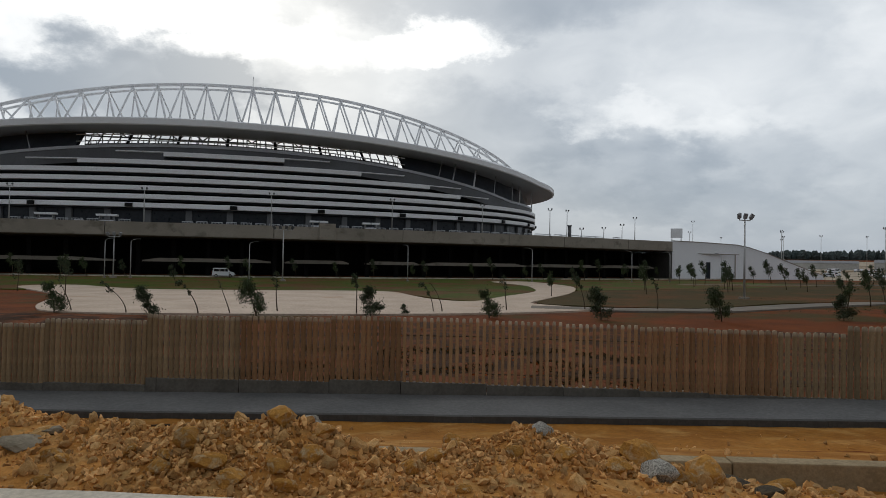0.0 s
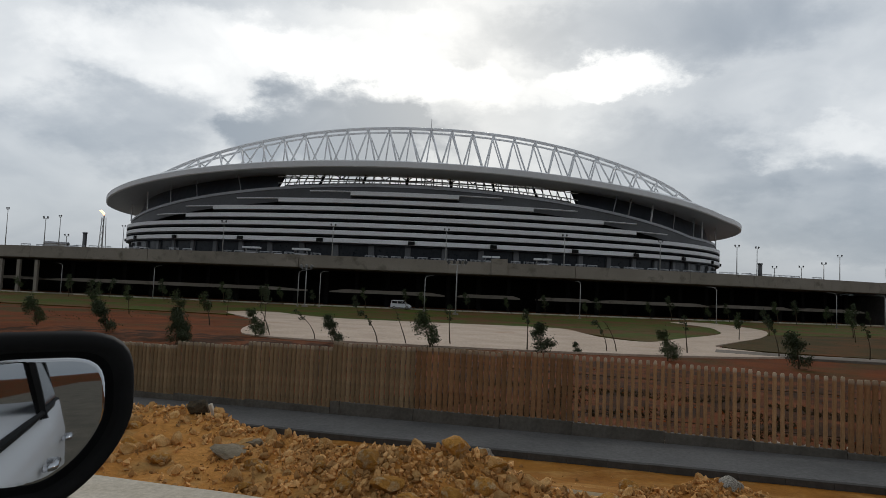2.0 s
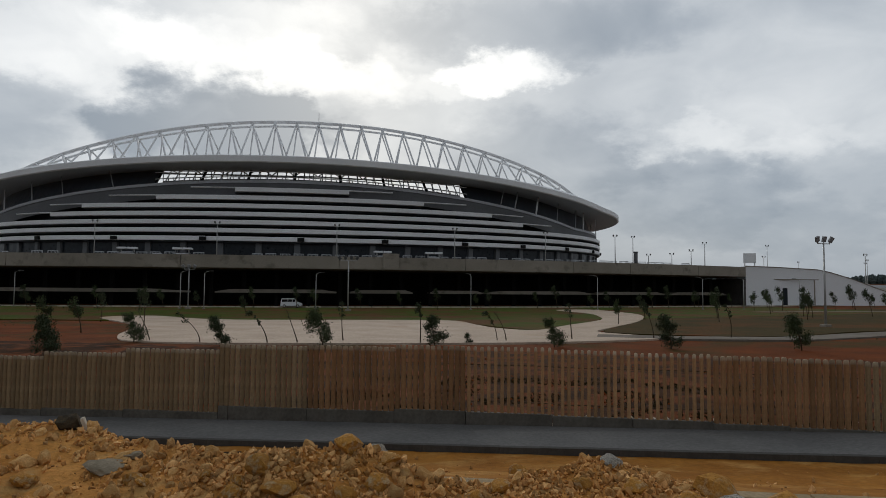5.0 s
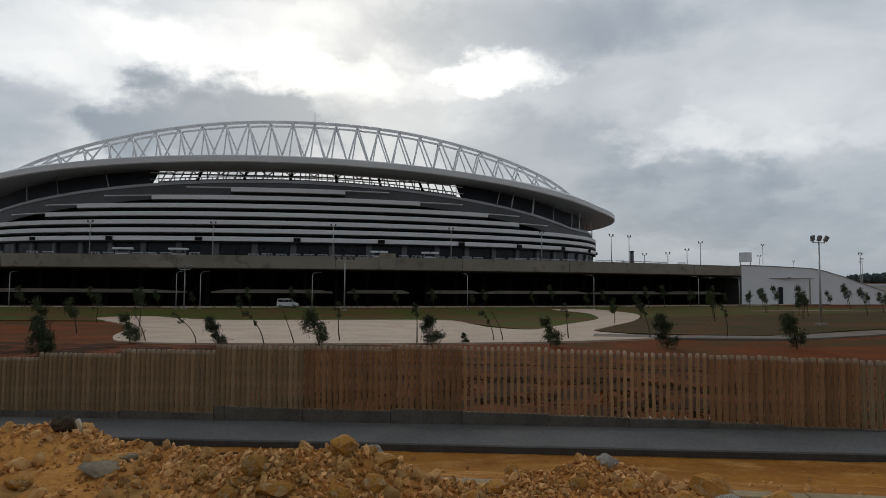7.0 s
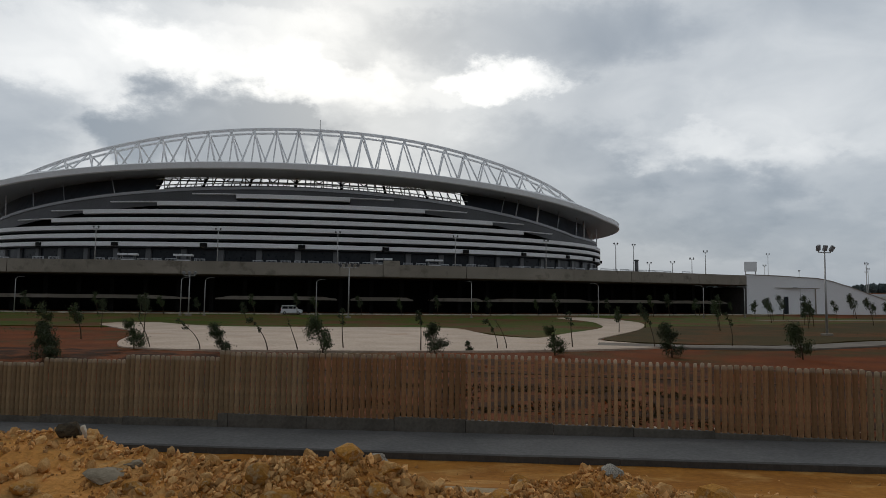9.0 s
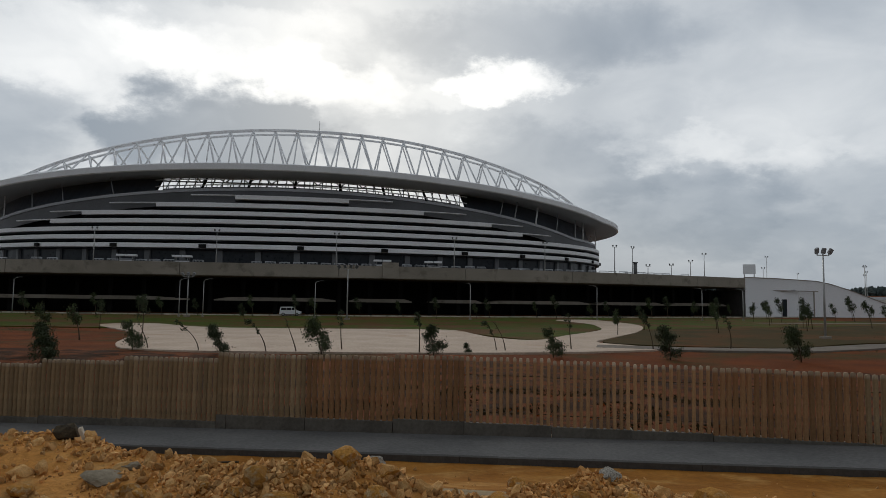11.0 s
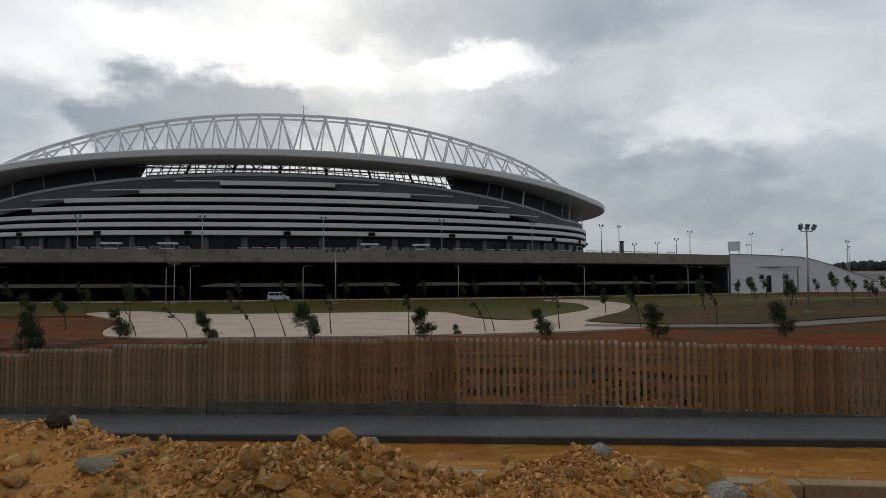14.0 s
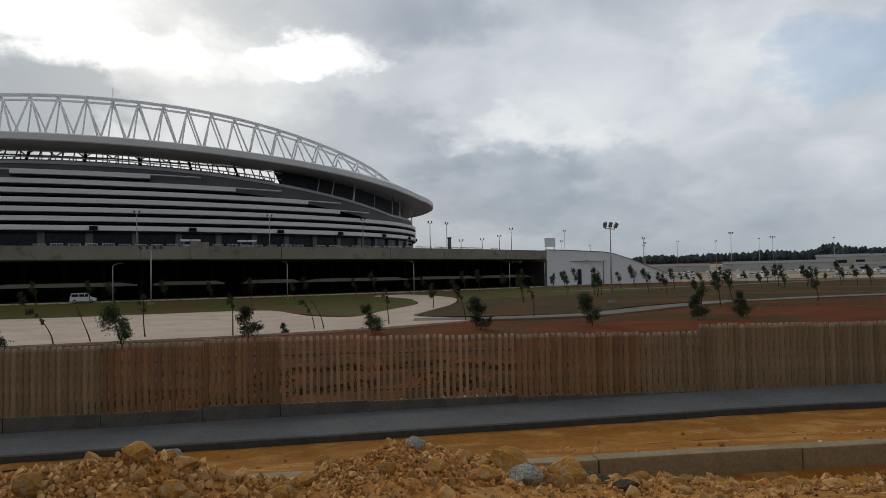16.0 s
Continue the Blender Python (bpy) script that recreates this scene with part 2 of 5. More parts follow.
M_UPGL = mat("upper_glazing", (0.050, 0.062, 0.080), (0.070, 0.084, 0.104), 0.1, 0.3, 0.0, 6.0)
M_GREYP = mat("mid_grey_panel", (0.14, 0.145, 0.155), (0.11, 0.115, 0.12), 0.1, 0.6, 0.0, 6.0, spec=0.2)
M_SLAB = mat("old_concrete", (0.30, 0.25, 0.18), (0.20, 0.165, 0.115), 3.0, 0.9, 0.5, 20.0, spec=0.06)
M_POLE = mat("galvanised_steel", (0.42, 0.42, 0.41), (0.34, 0.34, 0.33), 1.0, 0.5, 0.1, 8.0, metal=0.5)
M_LAMPG = mat("grey_lamp_casing", (0.26, 0.26, 0.265), (0.20, 0.20, 0.205), 2.0, 0.45, 0.0, 9.0)
M_LAMPD = plain("dark_lamp_casing", (0.09, 0.09, 0.095), 0.4)
M_BLACK = mat("black_plastic", (0.005, 0.005, 0.005), (0.008, 0.008, 0.008), 8.0, 0.7, 0.1, 300.0, dist=0.001, spec=0.15)
M_CARW = plain("white_car_paint", (0.70, 0.72, 0.75), 0.25)
M_MIRROR = plain("mirror_silver", (0.50, 0.52, 0.54), 0.02, 1.0)
M_CHROME = plain("chrome", (0.75, 0.76, 0.78), 0.12, 1.0)
M_TYRE = plain("tyre_rubber", (0.02, 0.02, 0.02), 0.85)
M_CARGL = plain("car_glass", (0.012, 0.016, 0.022), 0.08)
M_BARK = mat("bark", (0.10, 0.075, 0.05), (0.06, 0.045, 0.03), 6.0, 0.95, 0.4, 30.0, spec=0.06)
M_LEAF = mat("leaves", (0.030, 0.052, 0.014), (0.050, 0.072, 0.020), 2.0, 0.75, 0.0, 9.0, island=0.45)
M_LEAFD = mat("dark_leaves", (0.022, 0.040, 0.014), (0.045, 0.060, 0.022), 2.0, 0.8, 0.0, 9.0, island=0.45)
M_DRYWEED = mat("dark_dry_weeds", (0.040, 0.032, 0.012), (0.022, 0.020, 0.009), 2.0, 0.9, 0.0, 9.0, island=0.4, spec=0.06)
# pines lifted towards blue-grey: distance haze is put into the base colour
M_HAZEWOODS = mat("far_woods", (0.065, 0.085, 0.085), (0.09, 0.11, 0.108), 0.06, 0.95, 0.0, 0.5, island=0.3, spec=0.06)
M_SHED = mat("pale_shed_wall", (0.55, 0.54, 0.52), (0.46, 0.45, 0.43), 0.08, 0.8, 0.0, 1.0, rnd=0.15, spec=0.06)
M_ROOFG = mat("grey_roof", (0.22, 0.22, 0.23), (0.17, 0.17, 0.18), 0.1, 0.8, 0.0, 1.0)


# ---- builders ----
def part(name, bm, material, parent=None, label="", smooth=False):
    """Link a bmesh as one mesh object, under a thing or part where one is given."""
    me = bpy.data.meshes.new(name)
    bm.normal_update()
    bm.to_mesh(me)
    bm.free()
    me.materials.append(material)
    if smooth:
        for p in me.polygons:
            p.use_smooth = True
    ob = new(name, me)
    ob.parent = parent
    return tagged(ob, label)


def piece(name, like, parent, m):
    """Another object on the same mesh."""
    ob = new(name, like.data)
    ob.parent = parent
    ob.matrix_basis = m
    return ob


def thing(name, m, label, category, group="", kind=""):
    ob = new(name)
    ob.empty_display_size = 0.2
    ob.matrix_basis = m
    return tagged(ob, label, category, group, kind)


def loft(rings, closed=False, caps=False, bm=None):
    """Quads between rings of equally many points; closed: each ring runs round."""
    bm = bm or bmesh.new()
    vs = [[bm.verts.new(p) for p in r] for r in rings]
    n = len(rings[0])
    for a, b in zip(vs, vs[1:]):
        for i in range(n if closed else n - 1):
            j = (i + 1) % n
            bm.faces.new((a[i], a[j], b[j], b[i]))
    if caps:
        bm.faces.new(vs[0][::-1])
        bm.faces.new(vs[-1])
    return bm


def box(sx, sy, sz, at=(0, 0, 0), bevel=0.0, bm=None):
    """A box standing on at, optionally with softened edges."""
    bm = bm or bmesh.new()
    made = bmesh.ops.create_cube(bm, size=1.0, matrix=Matrix.Translation((at[0], at[1], at[2] + sz / 2)) @ Matrix.Diagonal((sx, sy, sz, 1)))
    if bevel:
        es = list({e for v in made["verts"] for e in v.link_edges})
        bmesh.ops.bevel(bm, geom=es, offset=bevel, segments=2, affect="EDGES", profile=0.6)
    return bm


def tube(points, radii, sides=8, bm=None):
    """A round bar through points, with a radius at each."""
    pts = [Vector(p) for p in points]
    rr = radii if isinstance(radii, (list, tuple)) else [radii] * len(pts)
    rings = []
    for i, p in enumerate(pts):
        d = (pts[min(i + 1, len(pts) - 1)] - pts[max(i - 1, 0)]).normalized()
        s = d.cross(Vector((0, 1, 0)) if abs(d.y) < 0.9 else Vector((1, 0, 0))).normalized()
        u = s.cross(d)
        rings.append([p + (s * math.cos(k) + u * math.sin(k)) * rr[i] for k in (math.tau * j / sides for j in range(sides))])
    return loft(rings, closed=True, caps=True, bm=bm)


def lerp(a, b, t):
    return a + (b - a) * t


def smooth01(x, a, b):
    t = min(1.0, max(0.0, (x - a) / (b - a)))
    return t * t * (3 - 2 * t)


# the road's own axes: u along it, v across towards the stadium
RU, RV = Vector((0.9904, -0.1386, 0)), Vector((0.1386, 0.9904, 0))
ROAD = Matrix(((RU.x, RV.x, 0, 0), (RU.y, RV.y, 0, 0), (0, 0, 1, 0), (0, 0, 0, 1)))


def uv(u, v, z=0.0):
    p = RU * u + RV * v
    return Vector((p.x, p.y, z))


PROFILE = [(-400, 0.5), (-60, 1.5), (-14, 2.55), (-9, 2.58), (3.5, 2.58), (4.2, 2.45), (5.6, 2.0), (7.2, 1.25), (8.3, 1.15), (8.75, 1.48), (11.0, 0.95), (14.0, 0.22), (16.0, 0.0), (17.4, -0.09), (20.3, 0.0), (26.0, 0.0)]


def tilt(u):
    """The road side falls away gently to the left."""
    return 0.016 * (min(12.0, max(-30.0, u)) - 8.0)


def ground_z(u, v):
    """Height of the ground: road, the slope of fill, the park, and the rise to the hill far off."""
    p = uv(u, v)
    if v < 26:
        z = 0.0
        for (a, za), (b, zb) in zip(PROFILE, PROFILE[1:]):
            if a <= v <= b:
                z = lerp(za, zb, (v - a) / (b - a))
                break
        if 9 < v < 16.5:
            z += 0.05 * noise.noise(Vector((p.x * 0.5, p.y * 0.9, 0.3)))
    else:
        z = 0.12 * noise.noise(Vector((p.x * 0.06, p.y * 0.06, 1.0))) * smooth01(v, 26, 40) * (1 - smooth01(v, 90, 120))
    z += tilt(u) * smooth01(v, 10, 17) * (1 - smooth01(v, 24, 40))
    d = p.length
    return z + 14.0 * smooth01(d, 230, 950) * smooth01(p.x, 20, 190)


# ---- the ground: one sheet to the horizon ----
us = [-4500, -2500, -1400, -800, -450, -260, -160, -110] + [-80 + 4 * k for k in range(11)] + [-36 + 0.9 * k for k in range(81)] + [40 + 5 * k for k in range(13)] + [120, 150, 180, 220, 270, 330, 400, 500, 620, 760, 900, 1100, 1500, 2500, 4500]
vs = [-4500, -2000, -800, -400, -200, -60, -30, -14, -9, -3, 0, 3.5, 4.2, 5.0, 5.6, 6.4, 7.2, 8.3, 8.75] + [9.3 + 0.7 * k for k in range(11)] + [17.2, 20.3, 23, 26] + [29 + 3 * k for k in range(30)] + [125, 140, 160, 190, 220, 260, 300, 350, 420, 500, 600, 720, 850, 1000, 1300, 2200, 4500]
ground = part("ground", loft([[uv(u, v, ground_z(u, v)) for u in us] for v in vs]), M_SOIL, smooth=True)
tagged(ground, "red-brown bare soil with patches of dry grass", "ground", kind="structure")

fill = part("dirt_strip", loft([[uv(u, v, ground_z(u, v) + 0.02 + 0.03 * noise.noise(Vector((u * 1.3, v * 1.3, 5)))) for u in [-40 + 0.6 * k for k in range(136)]] for v in [3.6 + 0.45 * k for k in range(32)]]), M_DIRT, smooth=True)
tagged(fill, "ochre graded dirt beside the pavement", "ground", kind="structure")


def slab(name, u0, u1, v0, v1, z0, z1, material, label, category, step=2.0, wob=0.0, lean=False):
    n = int((u1 - u0) / step)
    rings = []
    for k in range(n + 1):
        u = u0 + (u1 - u0) * k / n
        w = wob * noise.noise(Vector((u * 0.7, v0, 0)))
        dz = tilt(u) if lean else w * 0.3
        rings.append([uv(u, v0 + w, z0), uv(u, v1 + w, z0), uv(u, v1 + w, z1 + dz), uv(u, v0 + w, z1 + dz)])
    return tagged(part(name, loft(rings, True, True), material), label, category, kind="structure")


slab("road", -300, 300, -8.6, 3.08, 2.40, 2.61, M_ASPH, "dark asphalt carriageway that the car stands on", "road", 6.0)
slab("edging", -40, 1.0, 3.08, 3.50, 2.3, 2.72, M_EDGE, "pale concrete edging strip dusted with soil", "kerb", 0.5, 0.03)
slab("pavement", -70, 70, 17.46, 20.04, -0.9, 0.10, M_PAVE, "smooth grey concrete footpath along the fence", "pavement", 2.0, lean=True)


def kerb_run(name, label, v, z, sx, sy, sz, u0, u1, material, slack, lean=False):
    """A row of kerb stones, each a piece of its own."""
    head = tagged(new(name), label, "kerb", kind="structure")
    first = part("kerb_stone", box(sx - (0.004 if lean else 0.012), sy, sz, bevel=0.008 if lean else 0.02), material, head)
    n = int((u1 - u0) / sx)
    rng = random.Random(7)
    for k in range(n):
        um = u0 + sx * (k + 0.5)
        p = uv(um, v, z + (tilt(um) if lean else 0.0))
        m = pose(p.x, p.y, p.z + rng.uniform(-slack, slack), 0, -0.9 if lean and -30 < um < 12 else 0, -7.97 + rng.uniform(-slack, slack) * 30)
        if k == 0:
            first.matrix_basis = m
        else:
            piece("kerb_stone", first, head, m)


# ---- the stadium: x along its long side, y away from the road ----
S_AT = pose(-51.47, 259.95, 0, 0, 0, 11.2)
stadium = thing("stadium", S_AT, "large oval stadium with white banded facade and white arched roof truss", "stadium")
FA, FB, RA, RB = 111.6, 95.0, 119.1, 99.0


def oval(a, b, th, z):
    return Vector((a * math.sin(th), -b * math.cos(th), z))


def rim_z(x):
    return max(36.8 - 0.00049 * (x + 10) ** 2, 31.5)


def ledge_z(x):
    return max(31.2 - 0.00084 * (x + 8) ** 2, 24.2)


def soffit_z(x):
    return rim_z(x) - 1.05 - 0.9 * math.exp(-(x / 46) ** 4)


def band_rise(x):
    return 0.85 * (x / 80.0) ** 2


TH = [math.tau * k / 160 for k in range(161)]


def ring_strip(a, b, zlow, zhigh):
    return loft([[oval(a, b, t, zlow(a * math.sin(t))) for t in TH], [oval(a, b, t, zhigh(a * math.sin(t))) for t in TH]])


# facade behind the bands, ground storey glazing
part("back_wall", ring_strip(FA - 4.2, FB - 4.2, lambda x: 9.9, lambda x: ledge_z(x)), M_BACK, stadium, "dark grey wall behind the bands, recess shade added to its colour")
part("ground_storey", ring_strip(FA - 1.6, FB - 1.6, lambda x: 9.9, lambda x: 15.7 + band_rise(x)), M_GLASSD, stadium, "dark glazed ground storey")
part("stand_edge", loft([[oval(FA - o, FB - o, t, ledge_z(FA * math.sin(t)) + h) for t in TH] for o, h in ((4.2, -0.4), (1.2, -0.4), (1.2, 0.3), (4.4, 0.3))]), M_SOFFIT, stadium, "pale edge of the upper stand")
part("upper_panel", loft([[oval(FA - 1.5, FB - 1.5, t, ledge_z(FA * math.sin(t)) + h) for t in TH] for h in (-3.8, -0.35)]), M_GREYP, stadium, "mid grey panel under the stand edge")
# bands from the bottom: x from, x to (None: all round), and how far the thin blade runs on at each end
BANDS = [(None, None, 0, 0), (None, None, 0, 0), (None, None, 0, 0), (-69.6, 59.3, 12, 11.5), (-60.1, 48.5, 9.8, 11), (-40.1, 28.0, 12.5, 12.5), (-20.4, 8.0, 11, 11.5)]
BZ, BSTEP, BH = 15.66, 2.08, 1.20


def band(z, h, x0, x1, depth=1.3):
    t0, t1 = (-math.pi, math.pi) if x0 is None else (math.asin(x0 / FA), math.asin(x1 / FA))
    n = max(8, int((t1 - t0) / 0.04))
    rings = [[oval(FA - d, FB - d, t, z + q + band_rise(FA * math.sin(t))) for d, q in ((0.25, 0), (depth, 0), (depth, h), (0.06, h), (0, h - 0.1), (0, 0.12))] for t in (lerp(t0, t1, k / n) for k in range(n + 1))]
    return loft(rings, closed=True, caps=True)


for k, (x0, x1, t0, t1) in enumerate(BANDS):
    z = BZ + BSTEP * k
    part("facade_band", band(z, BH, x0, x1), M_WHITE, stadium)
    # floor slab in the wall's near black, shade of the gap included
    part("gallery_floor", band(z - 0.42, 0.16, x0, x1, 4.0), M_BACK, stadium, "edge of a gallery floor, recess shade in its dark colour")
    if x0 is not None:
        part("thin_band", band(z + BH - 0.30, 0.3, x0 - t0, x0 - 0.05, 0.5), M_WHITE, stadium)
        part("thin_band", band(z + BH - 0.30, 0.3, x1 + 0.05, x1 + t1, 0.5), M_WHITE, stadium)
# floodlight boxes fixed on the lowest band
fb = part("flood_box", box(1.7, 0.6, 0.95, bevel=0.05), M_BLACK, stadium)
for k, deg in enumerate((-72, -56, -41, -27, -14.5, -2, 9, 21, 32, 44, 57, 70)):
    p = oval(FA + 0.25, FB + 0.25, radians(deg), BZ + 0.1 + band_rise(FA * math.sin(radians(deg))))
    m = pose(p.x, p.y, p.z, 0, 0, deg)
    if k == 0:
        fb.matrix_basis = m
    else:
        piece("flood_box", fb, stadium, m)
# columns of the ground storey and struts under the roof
col = part("column", box(1.5, 1.0, 6.2, bevel=0.06), M_GREYP, stadium)
for k in range(46):
    deg = -112 + 224 * k / 45
    p = oval(FA - 1.5, FB - 1.5, radians(deg), 9.9)
    if k == 0:
        col.matrix_basis = pose(p.x, p.y, p.z, 0, 0, deg)
    else:
        piece("column", col, stadium, pose(p.x, p.y, p.z, 0, 0, deg))
# roof
part("rim", loft([[oval(RA + o, RB + o, t, rim_z(RA * math.sin(t)) + h) for t in TH] for o, h in ((-0.5, -1.75), (0.0, -1.55), (0.05, -0.15), (-0.25, 0.08), (-1.5, 0.2))]), M_WHITE, stadium, "white roof rim")
part("roof", loft([[oval(lerp(RA - 1.5, 78, s), lerp(RB - 1.5, 50, s), t, lerp(rim_z(RA * math.sin(t)) + 0.2, 43.5, s) + 1.6 * smooth01(abs(RA * math.sin(t)), 50, 85) * math.sin(math.pi * min(1.0, s / 0.3))) for t in TH] for s in (0, 0.04, 0.1, 0.18, 0.3, 0.65, 1)]), M_WHITE, stadium, smooth=True)
part("soffit", loft([[oval(RA - 0.5 - 12 * s, RB - 0.5 - 11.5 * s, t, lerp(rim_z(RA * math.sin(t)) - 1.75, soffit_z(RA * math.sin(t)), math.sqrt(1 - (1 - s) ** 2))) for t in TH] for s in (0, 0.06, 0.15, 0.3, 0.5, 0.75, 1)]), M_SOFFIT, stadium, "grey roof underside", smooth=True)
part("roof_underside", loft([[oval(lerp(RA - 12.5, 78, s), lerp(RB - 12.0, 50, s), t, lerp(soffit_z(RA * math.sin(t)), 42.9, s)) for t in TH] for s in (0, 0.5, 1)]), M_SOFFIT, stadium, smooth=True)
# upper glazing closes the gap under the roof except for the long opening on each long side
HOLE = 41.0


def curtain(t0, t1):
    n = max(6, int((t1 - t0) / 0.03))
    ts = [lerp(t0, t1, k / n) for k in range(n + 1)]
    low = [oval(FA - 3.0, FB - 3.0, t, ledge_z(FA * math.sin(t))) for t in ts]
    high = [oval(RA - 12.4, RB - 11.9, t, soffit_z(RA * math.sin(t)) + 0.15) for t in ts]
    return loft([low, high])


th0 = math.asin(HOLE / (FA - 3))
part("upper_glazing", curtain(th0, math.pi - th0), M_UPGL, stadium, "blue-grey glazing under the roof")
part("upper_glazing", curtain(math.pi + th0, math.tau - th0), M_UPGL, stadium, "blue-grey glazing under the roof")


def bar(name, a, b, r, material, parent, sides=6):
    return part(name, tube([a, b], r, sides), material, parent, smooth=True)


for k in range(36):
    x = -HOLE + 2 * HOLE * k / 35
    t = math.asin(x / (FA - 3))
    a = oval(FA - 2.6, FB - 2.6, t, ledge_z(x))
    b = oval(RA - 12.3, RB - 11.8, t, soffit_z(x) + 0.1)
    bar("mullion", a, b, 0.34 if k % 5 == 0 else 0.16, M_SOFFIT if k % 5 else M_BACK, stadium)
for q in (0.35, 0.72):
    pts = []
    for k in range(33):
        t = math.asin((-HOLE + 2 * HOLE * k / 32) / (FA - 3))
        x = FA * math.sin(t)
        pts.append(oval(FA - 2.6, FB - 2.6, t, lerp(ledge_z(x), soffit_z(x), q)))
    part("rail", tube(pts, 0.12, 6), M_STEEL, stadium, smooth=True)
for deg, r, material in ((-83, 0.2, M_STEEL), (-70, 0.24, M_STEEL), (-53, 0.2, M_STEEL), (-44, 0.17, M_SOFFIT), (-37, 0.12, M_SOFFIT), (-28, 0.14, M_SOFFIT), (28, 0.14, M_SOFFIT), (31, 0.22, M_SOFFIT), (36, 0.28, M_STEEL), (42, 0.14, M_SOFFIT), (49, 0.20, M_SOFFIT), (53, 0.26, M_STEEL), (66, 0.2, M_STEEL), (80, 0.24, M_STEEL)):
    t = radians(deg)
    x = FA * math.sin(t)
    bar("strut", oval(FA - 1.2, FB - 1.2, t, ledge_z(x) + 0.2), oval(RA - 8.5, RB - 8.0, t + (0.02 if deg > 0 else -0.02), soffit_z(x) + 0.3), r, material, stadium)

# a gallery rail with close posts runs along the opening
for q, r in ((0.30, 0.26), (0.52, 0.10)):
    pts = []
    for k in range(41):
        t = math.asin((-HOLE + 2 * HOLE * k / 40) / (FA - 3))
        x = FA * math.sin(t)
        pts.append(oval(FA - 6, FB - 6, t, lerp(ledge_z(x), soffit_z(x), q)))
    part("gallery_rail", tube(pts, r, 6), M_SOFFIT, stadium, smooth=True)
for k in range(58):
    t = math.asin((-HOLE + 2 * HOLE * k / 57) / (FA - 3))
    x = FA * math.sin(t)
    bar("gallery_post", oval(FA - 6, FB - 6, t, ledge_z(x) - 0.4), oval(FA - 6, FB - 6, t, lerp(ledge_z(x), soffit_z(x), 0.52 if k % 3 else 0.95)), 0.11, M_GREYP if k % 2 else M_SOFFIT, stadium)
# roof bracing seen through the long opening
for k in range(30):
    x0, x1 = -48 + 3.2 * k, -48 + 3.2 * (k + 1)
    za, zb = (35.6, 38.2) if k % 2 else (38.2, 35.6)
    bar("roof_brace", (x0, -76 + abs(x0) * 0.1, za), (x1, -76 + abs(x1) * 0.1, zb), 0.16, M_STEEL, stadium)
part("roof_tie", tube([(-50, -71, 35.6), (-25, -73.5, 35.6), (0, -76, 35.6), (25, -73.5, 35.6), (50, -71, 35.6)], 0.22, 6), M_STEEL, stadium)

# arched truss over the near long side
AY, HS = -60.0, 85.5


def top_z(x):
    return 36.6 + 18.4 * (1 - (abs(x) / HS) ** 2.15) - (3.3 if x > 0 else 1.6) * (abs(x) / HS) ** 14


def low_z(x):
    return 35.5 + 6.2 * (1 - (abs(x) / HS) ** 2) - (2.8 if x > 0 else 1.2) * (abs(x) / HS) ** 8


NB = 26
xs = [-HS + 2 * HS * k / NB for k in range(NB + 1)]
chord = part("arch_truss", tube([(lerp(-HS, HS, k / 60), AY, top_z(lerp(-HS, HS, k / 60))) for k in range(61)], 0.5, 10), M_STEEL, stadium, "white tubular steel arch truss", smooth=True)
for yy in (-6.0, 7.0):
    part("lower_chord", tube([(lerp(-HS, HS, k / 60), AY + yy, low_z(lerp(-HS, HS, k / 60))) for k in range(61)], 0.34, 8), M_STEEL, chord, smooth=True)
part("second_chord", tube([(lerp(-HS, HS, k / 60), AY + 3.4, top_z(lerp(-HS, HS, k / 60)) - 0.5) for k in range(61)], 0.34, 8), M_STEEL, chord, smooth=True)
for k in range(NB):
    xm = (xs[k] + xs[k + 1]) / 2
    for yy, r, yt in ((-6.0, 0.27, 0.0), (7.0, 0.22, 3.4)):
        for x in (xs[k], xs[k + 1]):
            if 0 < k < NB - 1:
                xl = xm if yy < 0 else xm + 1.65
                bar("diagonal", (xl, AY + yy, low_z(xl)), (x, AY + yt, top_z(x) - (0.5 if yt else 0)), r, M_STEEL, chord)
    bar("cross_strut", (xs[k], AY, top_z(xs[k])), (xs[k], AY + 3.4, top_z(xs[k]) - 0.5), 0.16, M_STEEL, chord)
    bar("cross_strut", (xm, AY - 6, low_z(xm)), (xm, AY + 7, low_z(xm)), 0.16, M_STEEL, chord)
bar("antenna", (0, AY, top_z(0)), (0, AY, top_z(0) + 3.4), 0.08, M_POLE, chord)


# ---- podium deck in front of the stadium ----
def deck_y(x):
    return -118.0 + x * x / 660.0


podium = thing("podium", S_AT, "long raised concrete deck on columns round the stadium", "podium", kind="structure")
DX = [-190 + 5 * k for k in range(63)] + [121]
part("deck_slab", loft([[(x, deck_y(x) + 0.6, 8.25) for x in DX], [(x, deck_y(x) + 0.6, 10.1) for x in DX], [(x, -60, 10.1) for x in DX], [(x * 1.0, 140, 10.1) for x in DX], [(x, 140, 8.25) for x in DX], [(x, deck_y(x) + 0.6, 8.25) for x in DX]]), M_CONC, podium, "concrete deck slab")
SEG = [-190, -158, -126, -95, -64, -28.4, 5, 34, 62, 79, 102, 121.0]
for a, b in zip(SEG, SEG[1:]):
    n = max(4, int((b - a) / 4))
    pts = [lerp(a + 0.06, b - 0.06, k / n) for k in range(n + 1)]
    part("parapet_panel", loft([[(x, deck_y(x) + dy, z) for dy, z in ((0, 8.36), (0.55, 8.36), (0.55, 11.05), (0, 11.1))] for x in pts], True, True), M_CONC, podium, "weathered concrete parapet")
